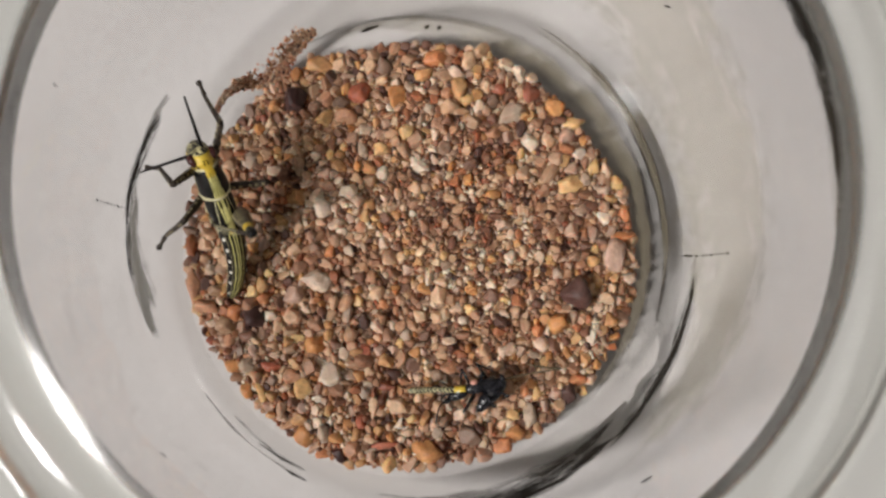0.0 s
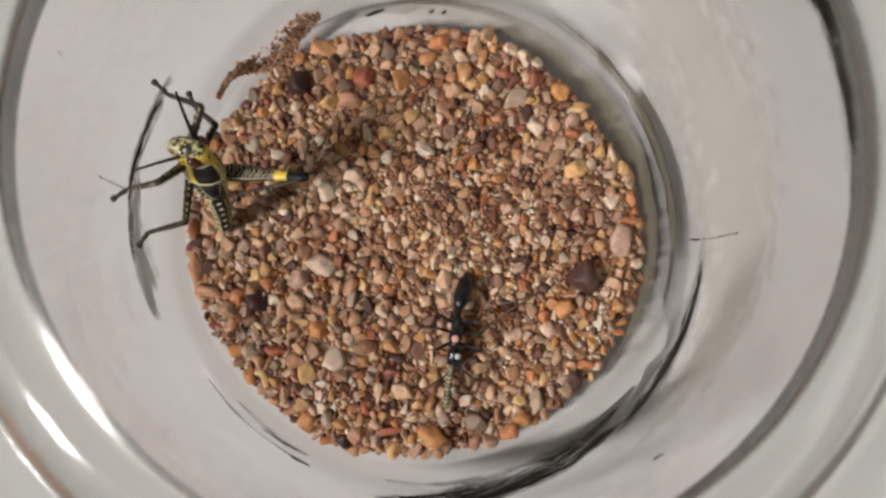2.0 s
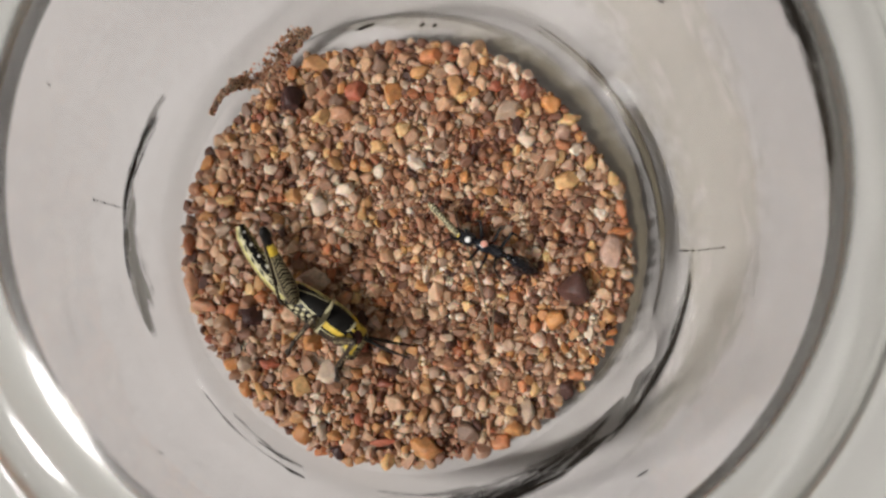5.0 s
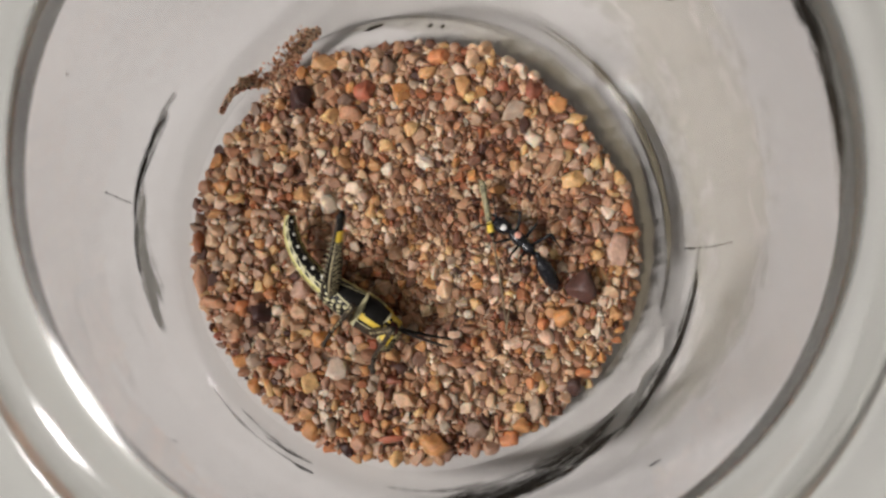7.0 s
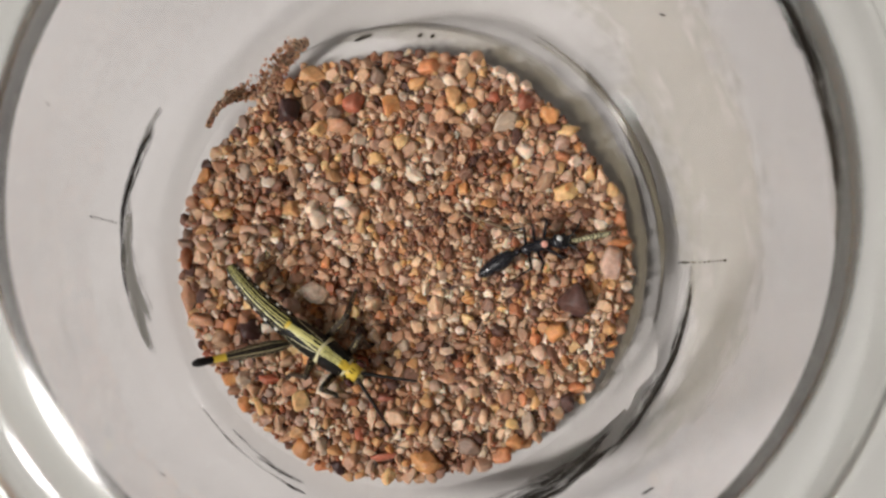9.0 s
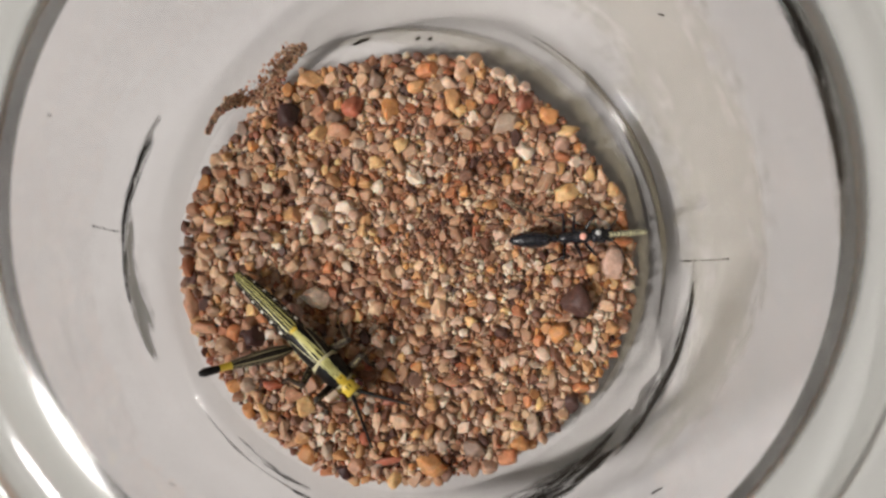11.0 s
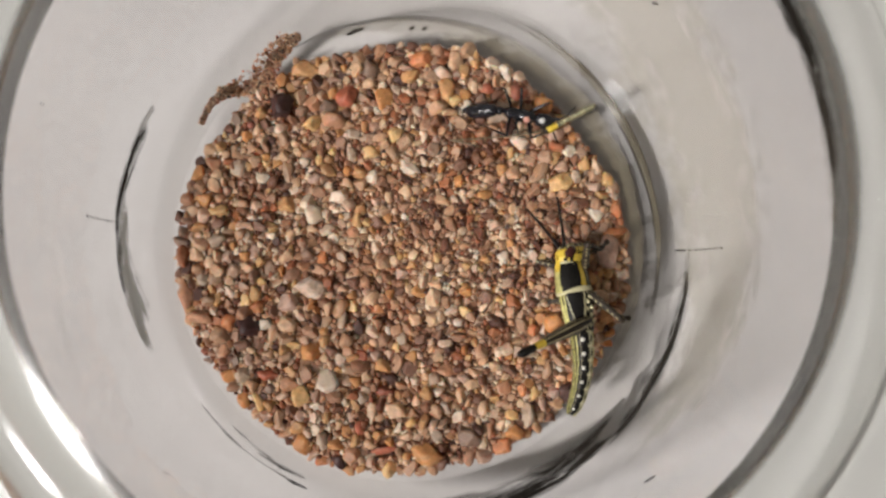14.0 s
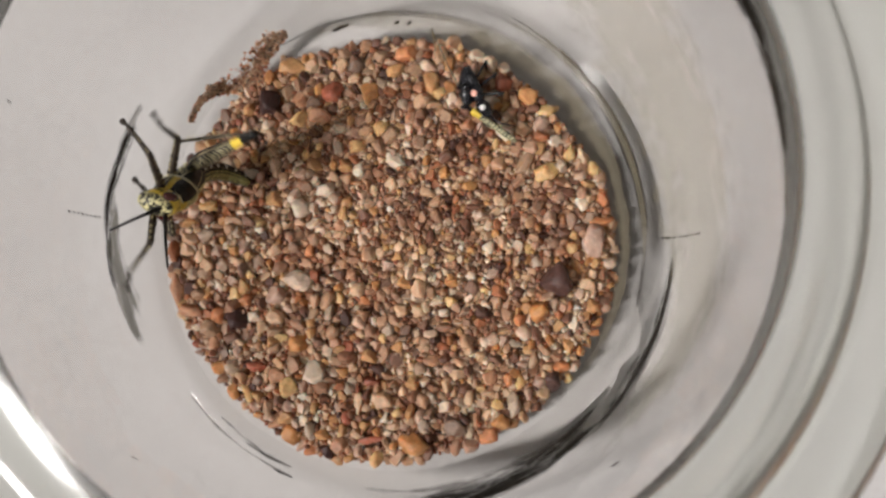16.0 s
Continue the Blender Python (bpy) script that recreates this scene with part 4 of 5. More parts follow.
def head_bands(a, u):
    a = abs(a)
    if u > 0.76:
        return 6
    if a < 58:
        return 0 if (5 < a < 11 and 0.2 < u < 0.5) or (36 < a < 50 and 0.05 < u < 0.28) else 1
    if a < 74:
        return 0
    if a < 126:
        return 0 if (0.35 < u < 0.45 and 92 < a < 116) or (0.45 < u < 0.62 and 92 < a < 97) else 1
    return 6


part("head", tube(round_stations([(3.6, 1.4, 1.7, -0.3), (4.3, 1.55, 2.0, -0.55), (5.0, 1.4, 2.1, -0.8), (5.5, 1.15, 1.85, -1.0), (5.85, 0.72, 1.3, -1.15)], 20), head_bands, 72, slim=(0.97, 1.0)), GMATS, hopper, "yellow and black patterned head")
for y in (-1, 1):
    bm = bmesh.new()
    bmesh.ops.create_icosphere(bm, subdivisions=3, radius=1.0, matrix=Matrix.Translation(Vector((4.75, y * 1.22, 0.25)) * MM) @ pose(0, 0, 0, 0, 55, y * 12) @ Matrix.Diagonal((0.86 * MM, 0.5 * MM, 0.64 * MM, 1)))
    part("eye", bm, EYE, hopper, "shiny dark maroon eye")
    bm = bmesh.new()
    bmesh.ops.create_icosphere(bm, subdivisions=2, radius=1.0, matrix=Matrix.Translation(Vector((5.2, y * 0.4, -2.35)) * MM) @ Matrix.Diagonal((0.4 * MM, 0.32 * MM, 0.5 * MM, 1)))
    part("mouthpart", bm, DUSK, hopper)
bm = bmesh.new()
for y in (-1, 1):
    for x, w, z, r in ((5.5, 0.42, 0.55, 0.24), (5.72, 0.45, -0.15, 0.3), (5.86, 0.28, -0.95, 0.2), (5.7, 0.75, -0.9, 0.26), (5.72, 0.45, -1.75, 0.3)):
        dab(bm, (x, y * w, z), (1, y * 0.4, 0.2), r)
part("face_spots", bm, BLACK, hopper, "black marks on the face")


def rod(points, radii, bands=None, steps=10):
    """A tapering limb along x: points (x, y, z) with radii, mm."""
    bm = bmesh.new()
    rings = []
    for (x, y, z), r in zip(points, radii):
        rings.append([bm.verts.new((x * MM, (y + r * math.cos(2 * math.pi * k / steps)) * MM, (z + r * math.sin(2 * math.pi * k / steps)) * MM)) for k in range(steps)])
    n = len(rings) - 1
    for i, (a, b) in enumerate(zip(rings, rings[1:])):
        for k in range(steps):
            f = bm.faces.new((a[k], a[(k + 1) % steps], b[(k + 1) % steps], b[k]))
            if bands:
                f.material_index = bands(360 * k / steps, (i + 0.5) / n)
    bm.faces.new(rings[0][::-1])
    bm.faces.new(rings[-1])
    bmesh.ops.recalc_face_normals(bm, faces=bm.faces)
    return bm


FEELER = 6.6
FEELERS = []
for y in (1, -1):
    xs = np.linspace(0, FEELER, 26)
    FEELERS.append(part("antenna", rod([(x, 0, 0.010 * x * x) for x in xs], [0.23 - 0.018 * x + (0.03 if i % 2 else 0) for i, x in enumerate(xs)], None, 8), BLACK, hopper, "thin black ringed antenna"))

# the abdomen bends: six rings, each a rigid piece
SEGMENTS, SEGMENT = 6, 1.62


def belly_bands(a, u):
    a = abs(a)
    if a < 4:
        return 0
    if a < 9:
        return 2
    if a < 22:
        return 0
    if a < 28:
        return 2
    if a < 42:
        return 0
    if a < 45:
        return 4
    if a < 82 or (a < 90 and 0.15 < u < 0.85):
        return 0
    # pale flanks and belly with dark blocks on every ring
    if abs(a - 104 - 14 * (u - 0.5)) < 7.5 * math.sin(math.pi * min(1.0, max(0.0, (u - 0.18) / 0.62))):
        return 0
    if 128 < a < 134 and 0.2 < u < 0.6:
        return 5
    return 3 if a < 118 else 2 if a < 138 else 4


segments = []
for i in range(SEGMENTS):
    w0, w1 = (1.45 - 0.1 * i, 1.45 - 0.1 * (i + 1)) if i < 5 else (0.95, 0.6)
    stations = [(-SEGMENT * 1.08, w1 * 0.97, w1 * 0.97, 0), (-SEGMENT * 0.95, w1 * 1.05, w1 * 1.04, 0), (-SEGMENT * 0.6, (w0 + w1) * 0.53, (w0 + w1) * 0.52, 0), (-SEGMENT * 0.25, w0 * 1.01, w0, 0), (0.12, w0 * 0.95, w0 * 0.95, 0)]
    seg = part("abdomen_ring", tube(round_stations(stations, 16), belly_bands, 120, slim=(1.0, 0.95)), GMATS, hopper, "black abdomen ring with pale stripes")
    bm = bmesh.new()
    for y in (-1, 1):
        for a, r in ((58, 0.25),):
            w = (w0 + w1) / 2 * 1.03
            s, c = math.sin(radians(a)) * y, math.cos(radians(a))
            dab(bm, (-SEGMENT * 0.55, w * s, w * c), (0, s, c), r * (1.1 - 0.09 * i))
    part("spots", bm, SPOT, seg, "row of small white spots")
    segments.append(seg)
bm = rod([(-0.05, 0, 0), (-0.5, 0, 0.1), (-1.0, 0, 0.2), (-1.5, 0, 0.22)], [0.4, 0.3, 0.18, 0.05])
part("tail_tip", bm, OLIVE, segments[-1])


def knobbly(length, r0, r1, n=12):
    xs = np.linspace(0, length, n)
    return [(x, 0, 0) for x in xs], [(r0 + (r1 - r0) * x / length) * (1.12 if i % 3 == 1 else 0.95) for i, x in enumerate(xs)]


LEGS = {}


def small_leg(key, hip, a, b):
    pts, radii = knobbly(a, 0.5, 0.36, 15)
    specks = lambda a, u: 1 if (a // 36) % 5 in (0, 3) and (u * 13 + a // 36 * 0.3) % 2.0 < 0.9 else 0
    femur = part("femur", rod(pts, radii, specks), [DUSK, OLIVE], hopper, "dark leg with rows of pale specks")
    pts, radii = knobbly(b, 0.34, 0.24, 16)
    tibia = part("tibia", rod(pts, radii, lambda a, u: 1 if (a // 36) % 5 == 2 and (u * 16) % 2.0 < 0.7 else 0), [DUSK, OLIVE], femur)
    bm = rod([(0, 0, 0), (0.4, 0, 0.04), (0.9, 0, 0.0), (1.4, 0, -0.05), (1.75, 0, -0.1), (2.05, 0, -0.1), (2.2, 0, -0.05)], [0.2, 0.3, 0.22, 0.2, 0.34, 0.36, 0.12])
    foot = part("foot", bm, DUSK, femur)
    foot.parent = tibia
    foot.matrix_basis = pose(b * MM, 0, 0, 0, -34, 14)
    LEGS[key] = (femur, tibia, Vector(hip), a, b)


small_leg("LF", (2.9, 1.2, -1.5), 5.2, 5.9)
small_leg("RF", (2.9, -1.2, -1.5), 5.2, 5.9)
small_leg("LM", (-0.4, 1.2, -1.5), 5.1, 5.9)
small_leg("RM", (-0.4, -1.2, -1.5), 5.1, 5.9)

HIP, FEMUR, SHIN = Vector((-3.4, -1.6, -0.4)), 11.4, 9.5


def femur_bands(a, u):
    if u > 0.79:
        return 0
    if u > 0.66:
        return 1
    # dark brown above and below between thin buff lines, dashes on the flanks
    a = abs((a + 7) % 180 - 90)
    if a < 27:
        return 5 if a < 12 else 0
    if a < 35:
        return 4
    if a < 47:
        return 5
    return 4 if (u * 40 + (90 - a) * 0.045) % 1.7 < 0.62 else 0


def hind_femur(length, parent, name="hind_femur"):
    xs = np.linspace(0, length, 64)
    radii = [np.interp(x / length, [0, 0.06, 0.2, 0.4, 0.65, 0.8, 0.87, 0.95, 1], [0.35, 0.75, 1.05, 0.95, 0.6, 0.5, 0.6, 0.62, 0.3]) for x in xs]
    bm = rod([(x, 0, 0) for x in xs], radii, femur_bands, 26)
    for v in bm.verts:
        v.co.y *= 0.8
    for x, y in ((0.83, 0.3), (0.88, -0.25), (0.93, 0.3), (0.97, -0.1)):
        dab(bm, (x * length, y, 0.5), (0, y, 1), 0.1)
    return part(name, bm, GMATS, parent, "banded hind thigh with a yellow ring and a black knee")


hind = hind_femur(FEMUR, hopper)
pts, radii = knobbly(SHIN, 0.24, 0.17, 30)
shin = part("hind_tibia", rod(pts, radii), [DUSK], hind, "thin dark shin with spines")
bm = bmesh.new()
for i in range(9):
    for y in (-1, 1):
        bmesh.ops.create_cone(bm, segments=6, radius1=0.07 * MM, radius2=0.01 * MM, depth=0.6 * MM, matrix=Matrix.Translation(Vector((3.2 + 0.68 * i, y * 0.25, 0.24)) * MM) @ pose(0, 0, 0, -y * 50, 20, 0))
spines = part("spines", bm, PALE, hind)
spines.parent = shin
foot = part("foot", rod([(0, 0, 0), (0.5, 0, 0.05), (1.1, 0, 0), (1.8, 0, -0.1)], [0.18, 0.24, 0.18, 0.1]), DUSK, hind)
foot.parent = shin
foot.matrix_basis = pose(SHIN * MM, 0, 0, 0, 25, 0)

# ---- the ant: x ahead, y left, z up from the middle of its trunk ----
SHELL = mottle(material("blue-black ant shell", (0.010, 0.010, 0.013), 0.22, 0.6), (0.006, 0.006, 0.008), (0.018, 0.018, 0.023), 1200.0, 0.2)
PINK, WHITE = material("pink paint", (0.72, 0.36, 0.28), 0.6), material("white paint", (0.66, 0.66, 0.64), 0.6)
ant = tagged(new("ant"), "large black ant with pink and white paint dots", "ant")
part("trunk", tube(round_stations([(-2.1, 0.35, 0.45, -0.1), (-1.5, 0.72, 0.75, 0), (-0.4, 0.68, 0.7, 0.02), (0.5, 0.82, 0.85, 0.12), (1.4, 0.7, 0.7, 0.1), (1.95, 0.35, 0.38, 0)], 20)), SHELL, ant)
part("waist_node", tube(round_stations([(-3.0, 0.22, 0.25, -0.25), (-2.75, 0.5, 0.7, 0.05), (-2.4, 0.48, 0.68, 0.05), (-2.05, 0.24, 0.25, -0.25)], 12)), SHELL, ant)
NECK, TAIL, HEAD, GASTER = Vector((1.8, 0, 0.1)), Vector((-2.9, 0, -0.05)), 2.5, 5.0
ant_head = part("head", tube(round_stations([(0.0, 0.4, 0.4, 0), (0.3, 0.8, 0.7, 0), (1.1, 0.95, 0.78, 0), (1.9, 0.82, 0.6, -0.05), (2.4, 0.5, 0.35, -0.15)], 16)), SHELL, ant)
for y in (-1, 1):
    bm = bmesh.new()
    bmesh.ops.create_icosphere(bm, subdivisions=2, radius=1.0, matrix=Matrix.Translation(Vector((1.55, y * 0.8, 0.25)) * MM) @ Matrix.Diagonal((0.28 * MM, 0.18 * MM, 0.24 * MM, 1)))
    part("eye", bm, SHELL, ant_head)
    part("mandible", rod([(2.2, y * 0.55, -0.15), (2.7, y * 0.65, -0.2), (3.2, y * 0.45, -0.25), (3.5, y * 0.1, -0.25)], [0.2, 0.2, 0.15, 0.05]), SHELL, ant_head)
bm = bmesh.new()
dab(bm, (0.75, 0.25, 0.74), (0.1, 0.25, 1), 0.38, 0.3)
part("white_dot", bm, WHITE, ant_head, "dot of white paint")
bm = bmesh.new()
dab(bm, (0.75, -0.1, 0.92), (0.1, -0.1, 1), 0.44, 0.3)
part("pink_dot", bm, PINK, ant, "dot of pink paint")
gaster = part("gaster", tube(round_stations([(-5.1, 0.12, 0.12, -0.1), (-4.6, 0.55, 0.55, -0.05), (-3.4, 0.9, 0.9, 0), (-2.0, 1.02, 1.0, 0), (-1.75, 0.95, 0.92, 0), (-1.5, 0.98, 0.95, 0), (-0.5, 0.75, 0.75, 0), (0.0, 0.35, 0.35, 0)], 32)), SHELL, ant, "long glossy black hind body")
ANT_LEGS = {}
for key, hip, a, b in (("L1", (1.1, 0.55, -0.5), 2.6, 3.0), ("R1", (1.1, -0.55, -0.5), 2.6, 3.0), ("L2", (-0.1, 0.55, -0.55), 2.8, 3.6), ("R2", (-0.1, -0.55, -0.55), 2.8, 3.6),
                       ("L3", (-1.2, 0.5, -0.5), 3.4, 4.6), ("R3", (-1.2, -0.5, -0.5), 3.4, 4.6)):
    femur = part("femur", rod([(0, 0, 0), (a * 0.3, 0, 0), (a * 0.7, 0, 0), (a, 0, 0)], [0.16, 0.21, 0.17, 0.13]), SHELL, ant)
    tibia = part("tibia", rod([(0, 0, 0), (b * 0.4, 0, 0), (b * 0.6, 0, 0), (b, 0, -0.05)], [0.13, 0.13, 0.09, 0.05]), SHELL, femur)
    ANT_LEGS[key] = (femur, tibia, Vector(hip), a, b)
ant_feelers = [part("antenna", rod([(0, 0, 0), (0.9, 0, 0.3), (1.7, 0, 0.5), (2.2, 0, 0.2), (2.8, 0, -0.2), (3.4, 0, -0.5)], [0.1, 0.08, 0.09, 0.09, 0.08, 0.06]), SHELL, ant_head) for _ in range(2)]
for ob, y in zip(ant_feelers, (1, -1)):
    ob.matrix_basis = pose(2.2 * MM, y * 0.35 * MM, 0.2 * MM, 0, 5, y * 48)

# ---- the lost hind leg that the ant carries: x from the knee towards the hip ----
LOST = 6.6
lost = tagged(new("severed_leg"), "severed striped grasshopper leg held in the ant's jaws", "insect leg")


def lost_bands(a, u):
    if u < 0.06:
        return 0
    if u < 0.25:
        return 1
    a = abs(a % 180 - 90)
    if a > 62:
        return 3
    if a > 48:
        return 5
    return 3 if (u * 26 + a * 0.02) % 1.7 < 0.75 else 0


xs = np.linspace(-0.5, LOST, 44)
bm = rod([(x, 0, 0) for x in xs], [np.interp(x, [-0.5, 0, 0.3, 1.3, 3.5, 5.6, 6.3, 6.6], [0.3, 0.6, 0.7, 0.52, 0.52, 0.6, 0.45, 0.2]) for x in xs], lost_bands, 24)
for v in bm.verts:
    v.co.y *= 0.7
part("femur", bm, GMATS, lost, "pale femur with dark chevrons and a yellow ring")
xs = np.linspace(0, 12, 24)
lost_shin = part("tibia", rod([(x, 0.02 * x * (12 - x) * 0.3, 0) for x in xs], [0.14 - 0.005 * x for x in xs]), [SHADE], lost, "thin straw-coloured shin")
bm = rod([(0, 0, 0), (1.5, 0.2, 0), (3.0, 0.3, 0), (4.2, 0.2, 0)], [0.09, 0.11, 0.09, 0.06])
foot = part("foot", bm, SHADE, lost)
foot.parent = lost_shin
foot.matrix_basis = pose(12 * MM, 0, 0, 0, 0, 158)


# ---- what moves ----
TRACKS = {}


def keyed(ob, t, m):
    TRACKS.setdefault(ob.name, (ob, []))[1].append((t, m))


def aim(at, way, up=(0, 0, 1)):
    """A pose at a place (mm) whose x axis points along way and whose z axis leans to up."""
    x = Vector(way).normalized()
    y = Vector(up).cross(x)
    y = Vector((0, 1, 0)) if y.length < 1e-4 else y.normalized()
    z = x.cross(y)
    m = Matrix((x, y, z)).transposed().to_4x4()
    m.translation = Vector(at) * MM
    return m


def bend_leg(t, leg, foot, out):
    """Thigh and shin of a leg (hip and foot in the body's space, mm); the knee lies to out."""
    femur, tibia, hip, a, b = leg
    reach = Vector(foot) - hip
    reach -= reach.normalized() * min(1.4, 0.2 * reach.length)
    d = min(max(reach.length, abs(a - b) + 0.3), a + b - 0.05)
    way = reach.normalized()
    side = Vector(out) - Vector(out).dot(way) * way
    side.normalize()
    c = max(-1.0, min(1.0, (a * a + d * d - b * b) / (2 * a * d)))
    knee = hip + way * (a * c) + side * (a * math.sqrt(max(0.0, 1 - c * c)))
    end = hip + way * d
    m = aim(hip, knee - hip, side)
    keyed(femur, t, m)
    n = aim(knee, end - knee, side)
    keyed(tibia, t, m.inverted() @ n)


STANCE = {"LF": (4.6, 4.2), "RF": (4.6, -4.2), "LM": (-1.6, 5.2), "RM": (-1.6, -5.2)}


def hop(t, at, heading, pitch, roll, lateral, dorsal, knee=None, feelers=None, toe=None, **feet):
    """The grasshopper at t: place (mm), turn, lift and lean of its body, bend of its abdomen (degrees), feet (and what their knees point to), hind knee, hind toe and feelers (mm, in the jar)."""
    m = Matrix.Translation(Vector(at) * MM) @ Matrix.Rotation(radians(heading), 4, "Z") @ Matrix.Rotation(radians(-pitch), 4, "Y") @ Matrix.Rotation(radians(roll), 4, "X")
    keyed(hopper, t, m)
    back = m.inverted()

    def local(p):
        return (back @ (Vector(p) * MM)) / MM

    # abdomen
    chain = Matrix.Translation((-4.6 * MM, 0, 0))
    for i, seg in enumerate(segments):
        share = (0.7 + 0.12 * i) / SEGMENTS
        chain = chain @ Matrix.Rotation(radians(-lateral * share), 4, "Z") @ Matrix.Rotation(radians(dorsal * share), 4, "Y")
        keyed(seg, t, chain)
        chain = chain @ Matrix.Translation((-SEGMENT * MM, 0, 0))
    # legs: on the given feet, else where the body's height lets them stand
    airy = at[2] > 5 and not feet
    for key, leg in LEGS.items():
        side = 1 if key[0] == "L" else -1
        if key in feet:
            foot = local(feet[key][:3])
        else:
            foot = Vector((*STANCE[key], -3.0 if airy else -2.4))
            if roll < -30:
                foot = Vector((STANCE[key][0] + 0.4, STANCE[key][1] * 0.45, -4.4))
            if abs(roll) < 40 and not airy:
                x, y, _ = (m @ (foot * MM)) / MM
                foot = local((x, y, max(0.3, wall_height(math.hypot(x, y)) if math.hypot(x, y) > 28.3 else 0.3)))
        out = local(feet[key][3:]) - leg[2] if len(feet.get(key, ())) > 3 else (0.15, side * 0.8, 0.9)
        bend_leg(t, leg, foot, out)
    # hind leg
    if knee is None:
        way = Vector((-0.75, -0.55, 0.35))
    else:
        way = local(knee) - HIP
    thigh = aim(HIP, way, (0, 0, 1) if abs(way.normalized().z) < 0.9 else (0, -1, 0))
    keyed(hind, t, thigh)
    if toe:
        joint = Vector((FEMUR - 0.3, 0, -0.2))
        keyed(shin, t, aim(joint, thigh.inverted() @ (local(toe) * MM) / MM - joint))
    else:
        keyed(shin, t, pose((FEMUR - 0.3) * MM, 0, -0.2 * MM, 0, 162 if pitch > 20 or roll > -20 else 172, 0))
    # feelers
    for i, ob in enumerate(FEELERS):
        side = 1 - 2 * i
        base = Vector((5.3, side * 0.35, 0.35))
        way = local(feelers[i]) - base if feelers else Vector((0.85, side * 0.42, 0.2))
        keyed(ob, t, aim(base, way))


def tilt(way, length, up):
    """A flat way lifted or lowered so that it covers the length (mm)."""
    flat = math.hypot(*way)
    z = math.sqrt(max(0.0, length * length - min(flat, length) ** 2))
    return Vector((way[0], way[1], up * z))


def ant_key(t, head, trunk, tail, roll, knee, hip, toe):
    """The ant at t: tip of its head, middle of its trunk and tip of its tail, and the leg that it carries (mm, in the jar)."""
    ahead = Vector((head[0] - trunk[0], head[1] - trunk[1], 0))
    behind = Vector((trunk[0] - tail[0], trunk[1] - tail[1], 0))
    body = ahead.normalized() + (0.7 * behind.normalized() if behind.length > 4.5 else Vector((0, 0, 0)))
    r = math.hypot(*trunk)
    m = aim((*trunk, 2.5 + max(0.0, r - 24) * 0.2), body) @ Matrix.Rotation(radians(roll), 4, "X")
    keyed(ant, t, m)
    back = m.to_3x3().inverted()
    neck = m @ (NECK * MM) / MM
    keyed(ant_head, t, aim(NECK, back @ Vector((head[0] - neck.x, head[1] - neck.y, -0.55))))
    root = m @ (TAIL * MM) / MM
    way = tilt((root.x - tail[0], root.y - tail[1]), GASTER, 0.6)
    if way.x * body.x + way.y * body.y < 0:
        way.z = abs(way.z) + 1.0
    keyed(gaster, t, aim(TAIL, back @ way))
    tight = 0.6 if behind.length < 4.5 else 1.0
    for i, (key, leg) in enumerate(ANT_LEGS.items()):
        side = 1 if key[0] == "L" else -1
        swing = 1.1 * math.sin(t * 9.0 + i * 2.1)
        x, y = {"1": (3.4, 2.6), "2": (0.2, 4.2), "3": (-4.4, 3.6)}[key[1]]
        foot = m @ (Vector(((x + swing) * tight, side * y * tight, -1.5)) * MM) / MM
        foot.z = 0.4
        bend_leg(t, leg, (m.inverted() @ (foot * MM)) / MM, (0, side * 0.5, 1.0))
    hold = aim(knee, Vector(hip) - Vector(knee))
    keyed(lost, t, hold)
    keyed(lost_shin, t, hold.inverted() @ aim(knee, Vector(toe) - Vector(knee)))


